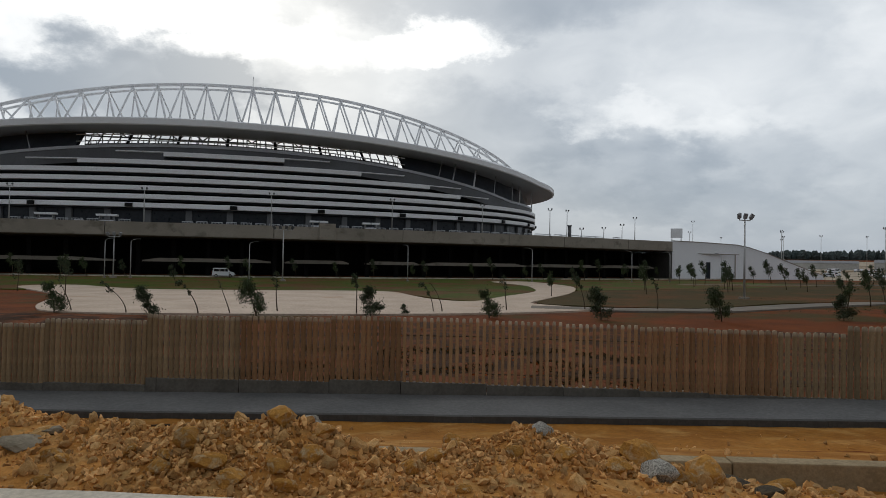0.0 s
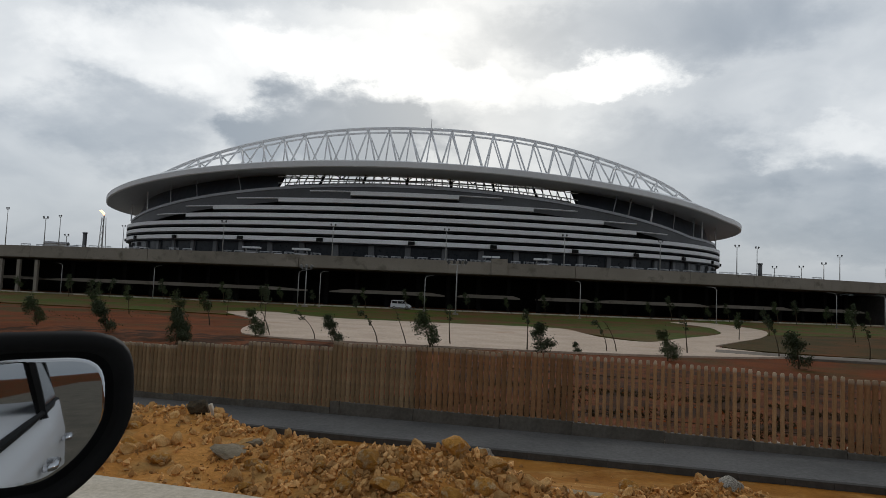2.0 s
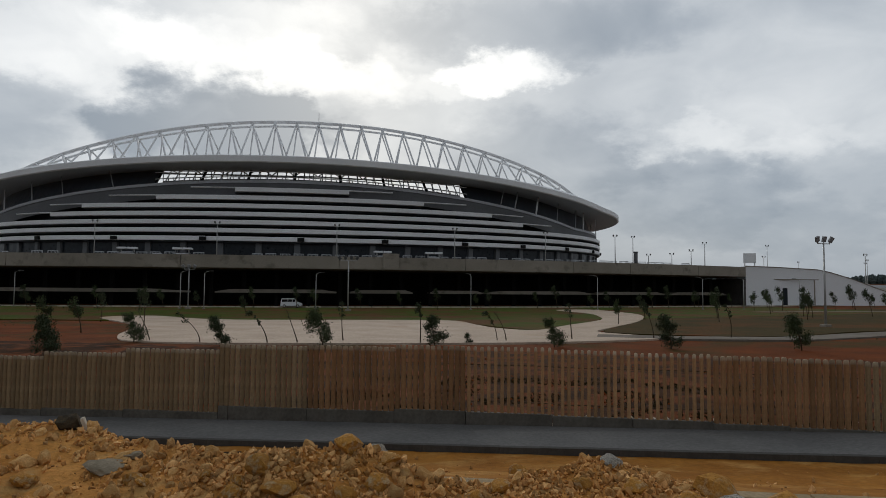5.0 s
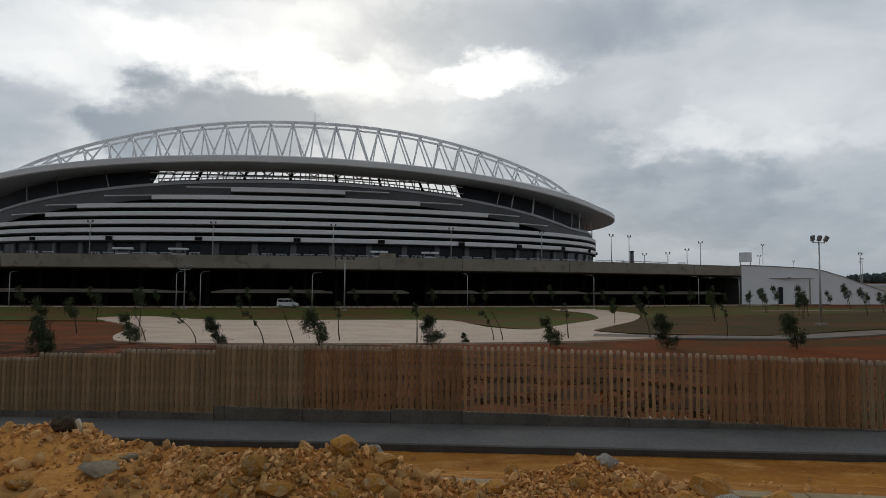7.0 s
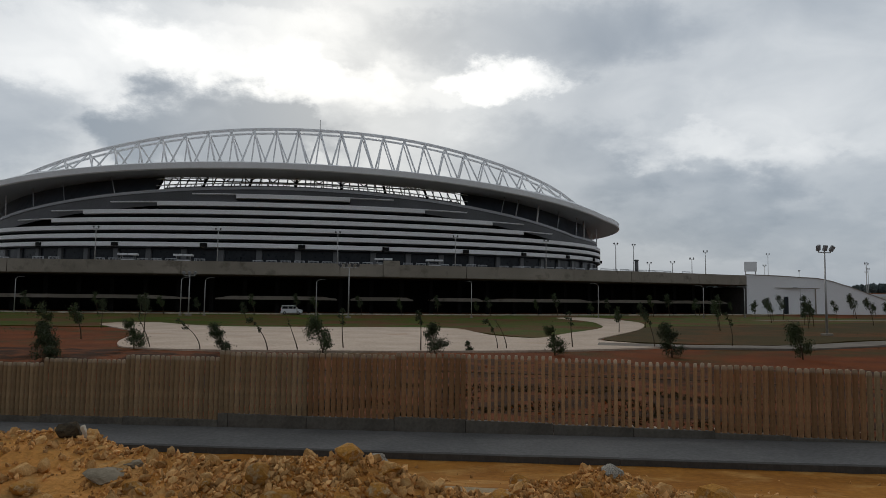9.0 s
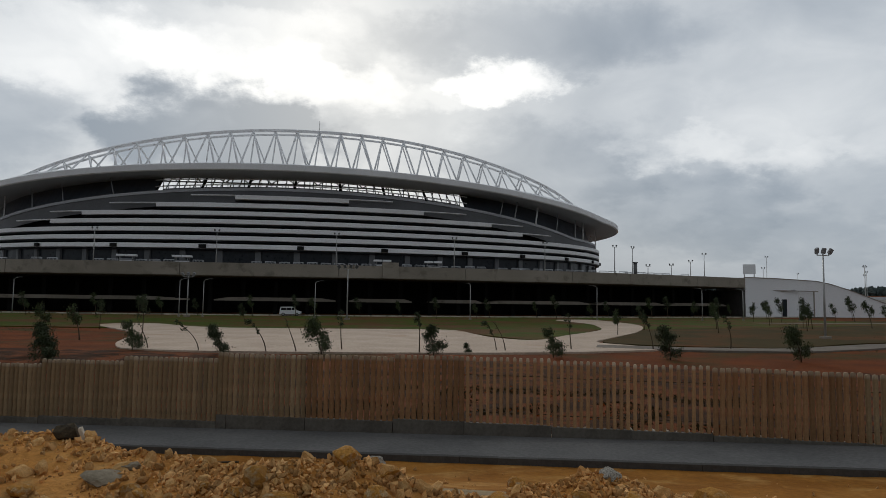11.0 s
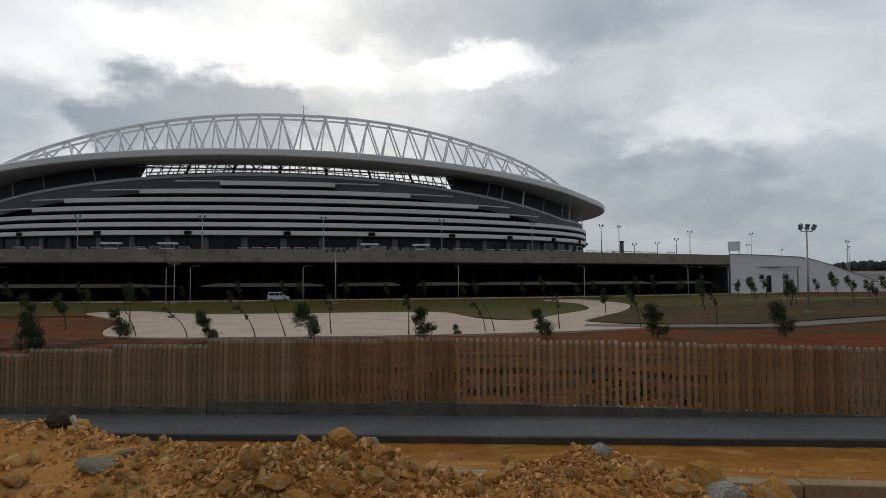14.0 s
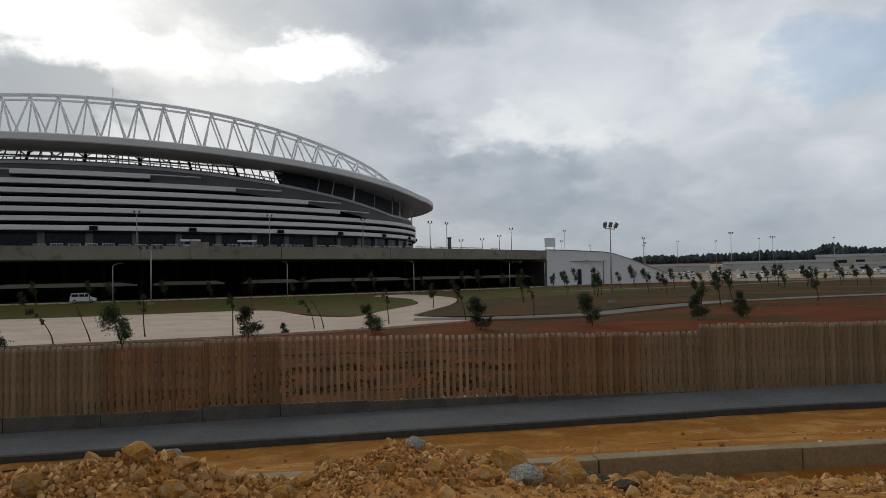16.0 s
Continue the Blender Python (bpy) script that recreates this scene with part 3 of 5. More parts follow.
part("gate_pier", box(3.6, 1.6, 3.6, (16.5, deck_y(16.5) + 0.3, 8.34), 0.06), M_CONC, podium, "concrete pier rising over the parapet")
# rear wall and inner columns are coloured near black for the shade under the deck
part("rear_wall", loft([[(x, deck_y(x) + 20, z) for x in DX] for z in (-0.3, 8.2)]), M_DECKSHADE, podium, "wall under the deck, its shade put into a near-black colour")
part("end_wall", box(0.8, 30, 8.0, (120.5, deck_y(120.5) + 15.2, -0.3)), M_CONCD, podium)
cl = part("column", box(0.9, 0.9, 8.0, bevel=0.05), M_DECKSHADE, podium)
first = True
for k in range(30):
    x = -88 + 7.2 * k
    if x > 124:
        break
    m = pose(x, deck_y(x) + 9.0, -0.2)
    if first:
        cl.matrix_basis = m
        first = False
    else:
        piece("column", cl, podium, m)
lc = part("column", box(0.75, 0.9, 7.9, bevel=0.05), M_CONC, podium, "pale concrete column")
for k in range(20):
    x = -93 - 5.1 * k
    m = pose(x, deck_y(x) + 0.5, -0.2)
    if k == 0:
        lc.matrix_basis = m
    else:
        piece("column", lc, podium, m)
# shallow canopies over the ground-floor doors
for a, b, dy in ((-185, -150, 7), (-148, -97, 7), (-94, -28, 6), (-22, 4.7, 6), (7.9, 22.4, 6), (27, 40, 7), (41, 70, 6), (72, 94, 6), (96, 118, 6)):
    n = 8
    rings = []
    for k in range(n + 1):
        x = lerp(a, b, k / n)
        i = 0.5 if 0 < k < n else 0.1
        rings.append([(x, deck_y(x) + dy, 2.95), (x, deck_y(x) + dy + 5, 2.95), (x, deck_y(x) + dy + 5, 3.2 + i), (x, deck_y(x) + dy, 3.1 + 1.3 * i)])
    part("canopy", loft(rings, True, True), M_CONC, podium, "pale concrete canopy")
# ramp building at the deck's end
ramp = thing("ramp_building", S_AT, "white rendered building with a roofline that slopes down", "building")
rp = [(121.1, 11.3), (132, 11.15), (147, 10.7), (152, 10.0), (160, 8.2), (168, 6.0), (178, 3.3), (186, 1.4)]


def ramp_y(x):
    return -95.6 + (x - 121) * 0.12


part("wall", loft([[(x, ramp_y(x) + dy, z) for dy, z in ((0.0, -0.4), (14, -0.4), (14, zt), (0.0, zt))] for x, zt in rp], True, True), M_WHITE, ramp, "white rendered wall")
part("coping", loft([[(x, ramp_y(x) + dy, zt + dz) for dy, dz in ((-0.15, 0.0), (0.5, 0.0), (0.5, 0.2), (-0.15, 0.2))] for x, zt in rp], True, True), M_CONC, ramp)
part("door", box(1.5, 0.3, 5.2, (135, ramp_y(135), 0)), M_GLASSD, ramp, "tall dark doorway")
part("canopy", box(24, 0.5, 0.22, (134, ramp_y(134) - 0.1, 7.6)), M_CONC, ramp)
part("pilaster", box(0.3, 0.3, 7.6, (146, ramp_y(146) - 0.05, 0)), M_CONC, ramp)


# ---- near the road: rubble, kerbs, fence ----
CREST = [(-14, 5.3, 2.75), (-8, 5.35, 2.78), (-4.8, 5.38, 2.76), (-4.1, 5.38, 2.77), (-3.3, 5.05, 2.75), (-2.43, 4.55, 2.79), (-1.7, 4.2, 2.90), (-1.29, 4.46, 2.93), (-0.97, 4.55, 2.80), (-0.65, 4.7, 2.65), (-0.37, 4.95, 2.56), (-0.1, 5.2, 2.58), (0.53, 5.43, 2.65), (1.04, 5.5, 2.50), (1.64, 5.6, 2.30), (2.3, 5.5, 2.18), (3.8, 5.6, 2.05), (5.0, 5.5, 1.95), (9, 5.6, 1.85), (14, 5.6, 1.85)]


def crest(u):
    for (a, va, za), (b, vb, zb) in zip(CREST, CREST[1:]):
        if u <= b:
            s = min(1.0, max(0.0, (u - a) / (b - a)))
            s = s * s * (3 - 2 * s)
            return lerp(va, vb, s), lerp(za, zb, s)
    return CREST[-1][1], CREST[-1][2]


def heap_z(u, v):
    """The rubble's surface: up from the edging to a crest, then down to the fill."""
    vc, zc = crest(u)
    if v < vc:
        s = max(0.0, (v - 3.5) / (vc - 3.5))
        z = lerp(2.60, zc, s ** 1.25 if zc > 2.6 else s)
    else:
        k = lerp(0.62, 0.255, smooth01(u, 0.9, 1.9))
        z = zc - k * (v - vc) - k * 0.28 * min(1.0, (v - vc)) ** 2
    q = Vector((u, v, 0))
    k = smooth01(v, 3.5, 4.0)
    return z + k * (0.055 * noise.noise(q * 2.1) + 0.035 * noise.noise(q * 5.3 + Vector((7, 1, 2))) + 0.014 * noise.noise(q * 15.0))


heap = tagged(new("rubble_heap"), "heap of ochre rubble, stones and dirt dumped along the road edge", "rubble", kind="stuff")
hv = [2.9 + 0.06 * k for k in range(88)]
hu = [-14 + 0.07 * k for k in range(400)]
mound = part("mound", loft([[uv(u, v, heap_z(u, v)) for u in hu] for v in hv]), M_RUBBLE, heap, "ochre dirt of the heap", smooth=True)


def rock_mesh(seed, cuts=5, sub=2, flat=1.0):
    """A broken stone about one metre across, with flat breaks and a rough skin."""
    rng = random.Random(seed)
    bm = bmesh.new()
    bmesh.ops.create_icosphere(bm, subdivisions=sub, radius=0.5)
    off = Vector((seed * 3.1, seed * 1.7, 0))
    planes = [(Vector((rng.uniform(-1, 1), rng.uniform(-1, 1), rng.uniform(-1, 1))).normalized(), rng.uniform(0.26, 0.40)) for _ in range(cuts)]
    for v in bm.verts:
        p = v.co.copy()
        p *= 1 + 0.28 * noise.noise(p * 2.2 + off)
        for n, d in planes:
            h = p.dot(n) - d
            if h > 0:
                p -= n * h * 0.92
        p += p.normalized() * 0.05 * noise.noise(p * 7 + off)
        v.co = (p.x, p.y * rng.uniform(0.98, 1.02), p.z * flat)
    return bm


ROCKS = []
for s in range(9):
    me = bpy.data.meshes.new("rock")
    b_ = rock_mesh(11 + s, 4 + s % 4, 2 if s < 6 else 3, 0.75 + 0.05 * (s % 4))
    b_.to_mesh(me)
    b_.free()
    ROCKS.append(me)


def boulder(x, y, r, material, label, sx=1.0, sz=1.0, seed=0, name="boulder"):
    rng = random.Random(seed)
    p = Vector((x, y, 0))
    u, v = p.dot(RU), p.dot(RV)
    me = ROCKS[seed % 9].copy()
    me.materials.clear()
    me.materials.append(material)
    ob = new(name, me)
    z = max(heap_z(u, v), ground_z(u, v))
    ob.matrix_basis = pose(x, y, z + r * 0.42 * sz, rng.uniform(-20, 20), rng.uniform(-20, 20), rng.uniform(0, 360)) @ Matrix.Diagonal((2 * r * sx, 2 * r, 2 * r * sz, 1))
    return tagged(ob, label, "rock", "boulders on the rubble heap")


BO = "angular ochre limestone boulder half sunk in rubble"
for k, (x, y, r, sz) in enumerate([(-1.02, 4.12, 0.105, 0.9), (-1.18, 4.28, 0.10, 0.9), (-0.66, 4.52, 0.095, 1.0), (-0.86, 3.98, 0.085, 0.9), (-0.62, 4.1, 0.07, 0.8), (-1.3, 4.1, 0.07, 0.8), (-1.55, 4.35, 0.06, 0.9), (-0.42, 4.3, 0.08, 1.0), (-0.55, 3.95, 0.07, 0.9), (0.37, 4.72, 0.095, 0.8), (0.56, 5.15, 0.075, 1.0), (0.74, 5.2, 0.055, 0.9), (0.2, 4.5, 0.08, 0.9), (2.02, 5.02, 0.17, 0.95), (2.45, 4.82, 0.15, 1.0), (2.22, 4.66, 0.10, 1.1), (1.66, 4.5, 0.10, 0.9), (2.02, 4.75, 0.11, 0.7), (3.35, 5.3, 0.11, 0.8), (3.55, 5.0, 0.09, 0.8), (3.05, 4.95, 0.10, 0.7), (4.95, 5.1, 0.12, 0.7), (5.5, 5.2, 0.10, 0.8), (4.3, 5.0, 0.09, 0.8), (6.1, 5.0, 0.13, 0.6), (5.1, 4.6, 0.12, 0.7), (-3.9, 5.5, 0.12, 0.8), (-2.9, 4.6, 0.08, 0.8), (-3.35, 4.9, 0.07, 0.8), (-2.1, 4.5, 0.075, 0.9), (1.28, 4.6, 0.085, 0.8), (0.95, 4.7, 0.07, 0.9), (-2.0, 4.15, 0.06, 0.7)]):
    boulder(x, y, r, M_OCHRE, BO, 1.1, sz, k)
rng = random.Random(88)
for k in range(34):
    q = uv(rng.uniform(1.9, 7.4), rng.uniform(4.5, 7.7))
    boulder(q.x, q.y, 0.05 + 0.075 * rng.random() ** 1.5, M_OCHRE if k % 3 else M_STONE, BO, rng.uniform(1.0, 1.4), rng.uniform(0.6, 0.95), 100 + k)
for k in range(22):
    q = uv(rng.uniform(-5.8, 1.2), rng.uniform(3.85, 4.9))
    boulder(q.x, q.y, 0.04 + 0.05 * rng.random() ** 1.5, M_OCHRE if k % 2 else M_STONE, BO, rng.uniform(1.0, 1.4), rng.uniform(0.6, 0.95), 160 + k)
boulder(1.94, 4.52, 0.135, M_CONGLOM, "pale grey pebbly lump of old concrete on rubble", 1.2, 0.85, 41, "concrete_lump")
boulder(1.28, 5.22, 0.085, M_CONGLOM, "pale grey pebbly lump of old concrete on rubble", 1.3, 0.6, 42, "concrete_lump")
boulder(-0.52, 4.75, 0.09, M_CONGLOM, "pale grey pebbly lump of old concrete on rubble", 1.1, 0.8, 43, "concrete_lump")
boulder(2.95, 5.42, 0.16, M_DARKROCK, "dark flat slab of broken asphalt on rubble", 1.5, 0.45, 44, "asphalt_lump")
boulder(2.75, 4.55, 0.12, M_DARKROCK, "dark flat slab of broken asphalt on rubble", 1.2, 0.6, 45, "asphalt_lump")
boulder(5.9, 4.9, 0.16, M_DARKROCK, "dark flat slab of broken asphalt on rubble", 1.4, 0.45, 46, "asphalt_lump")
boulder(-2.42, 4.78, 0.12, M_SLAB, "grey broken concrete slab lying in rubble", 1.5, 0.4, 47, "concrete_slab")
boulder(-2.3, 4.98, 0.08, M_SLAB, "grey broken concrete slab lying in rubble", 1.3, 0.6, 48, "concrete_slab")
boulder(-3.22, 5.74, 0.105, M_DARKROCK, "dark lump of broken asphalt on top of the rubble", 1.35, 1.0, 48, "asphalt_lump")
pb = part("pale_bar", box(0.032, 0.05, 0.17, bevel=0.008), M_EDGE)
pb.matrix_basis = pose(-3.05, 5.72, 2.72, 8, -20, 10)
tagged(pb, "short pale broken concrete bar leaning on rubble", "debris")
st = part("debris_stick", tube([(0, 0, 0), (0.3, 0.02, 0.02), (0.75, 0, 0.03)], 0.022, 6), M_DARKROCK)
p_ = uv(-7.6, 14.6)
st.matrix_basis = pose(p_.x, p_.y, 0.14, 0, 0, 8)
tagged(st, "thin dark stick lying on ochre dirt", "debris")

# stones of the heap that can be told apart, and the fine gravel between them
rng = random.Random(5)
for me in ROCKS[:6]:
    me.materials.append(M_STONE)
for k in range(300):
    u = rng.uniform(-6.2, 6.0)
    vc, zc = crest(u)
    v = rng.triangular(3.75, vc + 0.55, vc - 0.1)
    p = uv(u, v, heap_z(u, v))
    r = 0.022 + 0.05 * rng.random() ** 2.4
    ob = new("stone", ROCKS[k % 6])
    ob.parent = heap
    ob.matrix_basis = pose(p.x, p.y, p.z + r * 0.35, rng.uniform(0, 360), rng.uniform(0, 360), rng.uniform(0, 360)) @ Matrix.Diagonal((2 * r * rng.uniform(0.9, 1.4), 2 * r, 1.7 * r, 1))


def scatter(name, count, area, size, material, label, parent=None, seed=1, lift=0.3):
    """Small stones joined into one mesh: angular eight-sided chips."""
    rg = random.Random(seed)
    verts, faces = [], []
    for _ in range(count):
        u, v, z = area(rg)
        r = size[0] + (size[1] - size[0]) * rg.random() ** 2.5
        c = uv(u, v, z + r * lift)
        e = Euler((rg.uniform(0, 6), rg.uniform(0, 6), rg.uniform(0, 6))).to_matrix()
        n = len(verts)
        a, b2, c2 = rg.uniform(0.8, 1.5), rg.uniform(0.7, 1.1), rg.uniform(0.5, 0.9)
        for sx, sy, sz in ((1, 0.2, 0), (-1, 0, 0.3), (0.1, 1, 0.2), (0, -1, -0.2), (0.3, 0.1, 1), (-0.2, 0.2, -1), (0.62, 0.62, 0.55), (-0.6, -0.55, 0.6)):
            verts.append(c + e @ Vector((sx * a * rg.uniform(0.8, 1.15), sy * b2, sz * c2)) * r)
        for f in ((0, 2, 6), (2, 4, 6), (4, 0, 6), (1, 3, 7), (3, 4, 7), (4, 1, 7), (2, 1, 4), (0, 4, 3), (2, 0, 5), (1, 2, 5), (3, 1, 5), (0, 3, 5)):
            faces.append(tuple(n + i for i in f))
    me = bpy.data.meshes.new(name)
    me.from_pydata(verts, [], faces)
    me.materials.append(material)
    ob = new(name, me)
    ob.parent = parent
    return tagged(ob, label, kind="stuff")


def on_heap(rg):
    u = rg.uniform(-7.5, 7.5)
    if u < -2.6 and rg.random() < 0.5:   # more bare dirt at this end of the heap
        u = rg.uniform(-2.6, 2.0)
    vc, zc = crest(u)
    v = (rg.triangular(3.6, vc + 0.7, vc - 0.15) if rg.random() < 0.7 else rg.uniform(3.6, vc)) if u < 1.2 else rg.uniform(3.1, 8.2)
    if noise.noise(Vector((u * 1.6, v * 1.6, 9))) < -0.2 and rg.random() < 0.6:
        v = rg.uniform(vc - 0.25, vc + 0.2)
    return u, v, max(heap_z(u, v), ground_z(u, v) + 0.02)


def at_kerb(rg):
    u, v = rg.uniform(1.6, 10), 8.34 - 2.6 * rg.random() ** 1.4
    return u, v, max(heap_z(u, v), ground_z(u, v) + 0.02)


def on_fill(rg):
    u, v = rg.uniform(-9, 12), 8.8 + 7.6 * rg.random() ** 1.3
    return u, v, ground_z(u, v) + 0.02


scatter("stones", 7000, on_heap, (0.009, 0.036), M_GRAVEL, "pale broken stones of the heap", heap, 8, 0.55)
scatter("gravel", 11000, on_heap, (0.007, 0.03), M_GRAVEL, "pale stones and gravel of the heap", heap, 3)
scatter("kerb_rubble", 2600, at_kerb, (0.014, 0.075), M_GRAVEL, "broken stones against the kerb blocks", heap, 15, 0.5)
tagged(scatter("pebbles", 260, on_fill, (0.01, 0.06), M_GRAVEL, "scattered pale pebbles on ochre dirt", None, 4), category="pebbles")

kerb_run("kerb", "row of dark precast kerb stones edging the footpath", 17.355, -0.30, 1.0, 0.2, 0.41, -36, 36, M_KERBD, 0.006, True)
kerb_run("kerb", "row of large ochre-dusted precast kerb blocks", 8.5, 1.12, 2.9, 0.26, 0.47, -14.2, 19, M_KERB, 0.012)

tagged(part("verge", loft([[uv(u, v, ground_z(u, v) + 0.03 + (0.05 * noise.noise(Vector((u * 0.9, v * 0.9, 2.0))) if 20.3 < v < 42 else 0.0)) for u in [-46 + 0.8 * k for k in range(120)]] for v in [20.22 + 0.75 * k for k in range(31)]]), M_VERGE, smooth=True), "dark brown soil strewn with clods behind the fence", "ground", kind="structure")

# ---- fence of precast pickets ----
pk = {}
for w, material in ((0.14, M_PICKETD), (0.104, M_PICKET), (0.145, M_PICKETR), (0.158, M_PICKETD)):
    prof = [(-w / 2, 0), (w / 2, 0), (w / 2, 0.972), (w / 2 * 0.78, 0.994), (0, 1.0), (-w / 2 * 0.78, 0.994), (-w / 2, 0.972)]
    ob = part("picket", loft([[(x * q, y, z) for x, z in prof] for y, q in ((-0.04, 0.50), (-0.025, 0.80), (0.0, 1.0), (0.03, 0.96))], True, True), material)
    pk[w] = ob.data
    bpy.data.objects.remove(ob)


def fence_panel(u0, u1, pitch, w, top, foot, rng, label):
    """A bay of fence: plinth, two rails behind, pickets."""
    o = uv(u0, 20.14, 0)
    th = thing("fence_panel", pose(o.x, o.y, 0, 0, 0, -7.97), label, "fence", "bays of the roadside fence")
    ln = u1 - u0
    part("plinth", box(ln - 0.015, 0.18, foot + 0.9, (ln / 2, 0, -0.9), 0.015), M_PLINTH, th, "dark concrete plinth")
    for z in (0.4, 1.5):
        part("rail", box(ln - 0.02, 0.025, 0.03, (ln / 2, 0.02, foot + z - 0.1), 0.006), M_BARK, th, "dark rusted rail")
    n = max(2, round(ln / pitch))
    for k in range(n):
        h = top - foot + rng.uniform(-0.012, 0.012)
        ob = new("picket", pk[w])
        ob.parent = th
        ob.matrix_basis = pose(ln * (k + 0.5) / n, -0.03 + rng.uniform(-0.008, 0.008), foot + 0.005, 0, rng.uniform(-0.5, 0.5), rng.uniform(-3, 3)) @ Matrix.Diagonal((1, 1, h, 1))
    return th


rng = random.Random(21)
BAYS = [(-30, -23, 0.168, 0.14, 1.55, -0.20), (-23, -19.6, 0.168, 0.14, 1.60, -0.14), (-19.6, -16.4, 0.168, 0.14, 1.66, -0.10), (-16.4, -13.43, 0.17, 0.14, 1.83, -0.03), (-13.43, -10.15, 0.172, 0.14, 2.0, 0.02), (-10.15, -9.8, 0.17, 0.158, 2.21, 0.24), (-9.8, -7.2, 0.178, 0.14, 2.18, 0.24), (-7.2, -4.4, 0.182, 0.145, 2.21, 0.25), (-4.4, -2.2, 0.188, 0.145, 2.27, 0.33), (-2.2, 0.4, 0.198, 0.104, 2.27, 0.31), (0.4, 2.7, 0.198, 0.104, 2.22, 0.28), (2.7, 4.95, 0.198, 0.104, 2.18, 0.27), (4.95, 7.0, 0.19, 0.145, 2.14, 0.22), (7.0, 9.0, 0.19, 0.145, 2.11, 0.18), (9.0, 11.0, 0.192, 0.14, 2.07, 0.16), (11.0, 12.4, 0.195, 0.158, 2.29, 0.15), (12.4, 15.0, 0.195, 0.158, 2.26, 0.14), (15.0, 18.0, 0.195, 0.158, 2.22, 0.12), (18.0, 21.0, 0.195, 0.158, 2.20, 0.10), (21.0, 24.0, 0.195, 0.158, 2.20, 0.10), (24.0, 27.5, 0.195, 0.158, 2.20, 0.10), (27.5, 31.0, 0.195, 0.158, 2.20, 0.10)]
for u0, u1, pitch, w, top, foot in BAYS:
    lab = "weathered precast picket fence bay with wide open gaps" if w == 0.104 else "red-stained precast picket fence bay with narrow gaps" if w == 0.145 else "weathered grey-brown precast picket fence bay, pickets nearly touching"
    fence_panel(u0, u1, pitch, w, top, foot, rng, lab)

# ---- the car that the camera sits in: front towards -u ----
car = thing("car", ROAD.copy(), "white estate car parked on the road with its side window down", "car")
VC, HW = -0.44, 0.90


def hull_ring(u, w, zb, z0=2.86):
    r = []
    for s, z in ((0.80, z0), (0.97, z0 + 0.12), (1.0, z0 + 0.32), (0.985, lerp(z0, zb, 0.75)), (0.93, zb)):
        r.append((u, VC + w * s, z))
    return r + [(u, 2 * VC - y, z) for _, y, z in r[::-1]]


part("body", loft([hull_ring(-2.1, 0.62, 3.20), hull_ring(-2.02, 0.78, 3.30), hull_ring(-1.7, HW, 3.50), hull_ring(-1.1, HW, 3.64), hull_ring(0, HW, 3.69), hull_ring(1.2, HW, 3.72), hull_ring(2.0, HW, 3.73), hull_ring(2.4, 0.82, 3.66), hull_ring(2.48, 0.66, 3.45)], True, True), M_CARW, car, "white painted body", smooth=True)
part("roof", loft([[(u, VC + s * w, z + c * 0.04) for s, c in ((-1, 0), (-0.5, 0.8), (0, 1), (0.5, 0.8), (1, 0), (0.9, -0.9), (-0.9, -0.9))] for u, w, z in ((-0.95, 0.60, 4.36), (-0.6, 0.66, 4.44), (0.6, 0.68, 4.46), (1.8, 0.64, 4.40), (2.1, 0.58, 4.33))], True, True), M_CARW, car, smooth=True)
for sgn in (1, -1):
    for a, b, r in (((-1.45, 0.84, 3.58), (-0.92, 0.62, 4.37), 0.035), ((0.95, 0.855, 3.68), (0.98, 0.66, 4.43), 0.03), ((2.3, 0.78, 3.54), (2.0, 0.58, 4.36), 0.06)):
        part("pillar", tube([(a[0], VC + sgn * a[1], a[2]), (b[0], VC + sgn * b[1], b[2])], r, 6), M_BLACK, car)
    part("rear_side_window", loft([[(u, VC + sgn * y, z) for u, y, z in ((1.0, 0.845, 3.71), (2.25, 0.80, 3.72))], [(u, VC + sgn * y, z) for u, y, z in ((1.02, 0.665, 4.40), (1.98, 0.60, 4.34))]]), M_CARGL, car, "dark side window")
    part("window_trim", tube([(-1.4, VC + sgn * 0.853, 3.65), (1.0, VC + sgn * 0.853, 3.715), (2.28, VC + sgn * 0.80, 3.725)], 0.016, 6), M_BLACK, car)
    for u in (0.72, 1.62):
        part("door_handle", tube([(u - 0.09, VC + sgn * 0.905, 3.50), (u - 0.07, VC + sgn * 0.945, 3.505), (u + 0.07, VC + sgn * 0.945, 3.505), (u + 0.09, VC + sgn * 0.905, 3.50)], 0.016, 8), M_CHROME, car, "chrome handle", smooth=True)
    for u in (-1.35, 1.65):
        wh = part("wheel", tube([(u, VC + sgn * 0.70, 2.93), (u, VC + sgn * 0.72, 2.93), (u, VC + sgn * 0.86, 2.93), (u, VC + sgn * 0.88, 2.93)], [0.29, 0.32, 0.32, 0.29], 24), M_TYRE, car, "black tyre", smooth=True)
        part("rim", tube([(u, VC + sgn * 0.86, 2.93), (u, VC + sgn * 0.89, 2.93)], [0.2, 0.19], 16), M_POLE, wh)

# wing mirror
MC = Vector((-0.606, 0.688, 3.825))
MN = Vector((0.846, -0.533, 0.055)).normalized()
MO = Vector((-MN.y, MN.x, 0)).normalized()   # along the glass, outwards from the car
MU = MN.cross(MO) * -1
if MU.z < 0:
    MU = -MU


def outline(s, inset):
    """Outline of the mirror: square above, long sweeping curve below on the outer side."""
    c, q = math.cos(s), math.sin(s)
    n = 4.2 if q > 0 else (1.6 if c > 0 else 3.5)
    a, b = 0.108 - inset, ((0.096 if q > 0 else 0.112) - inset)
    k = (abs(c) ** n + abs(q) ** n) ** (-1 / n)
    return a * c * k, b * q * k


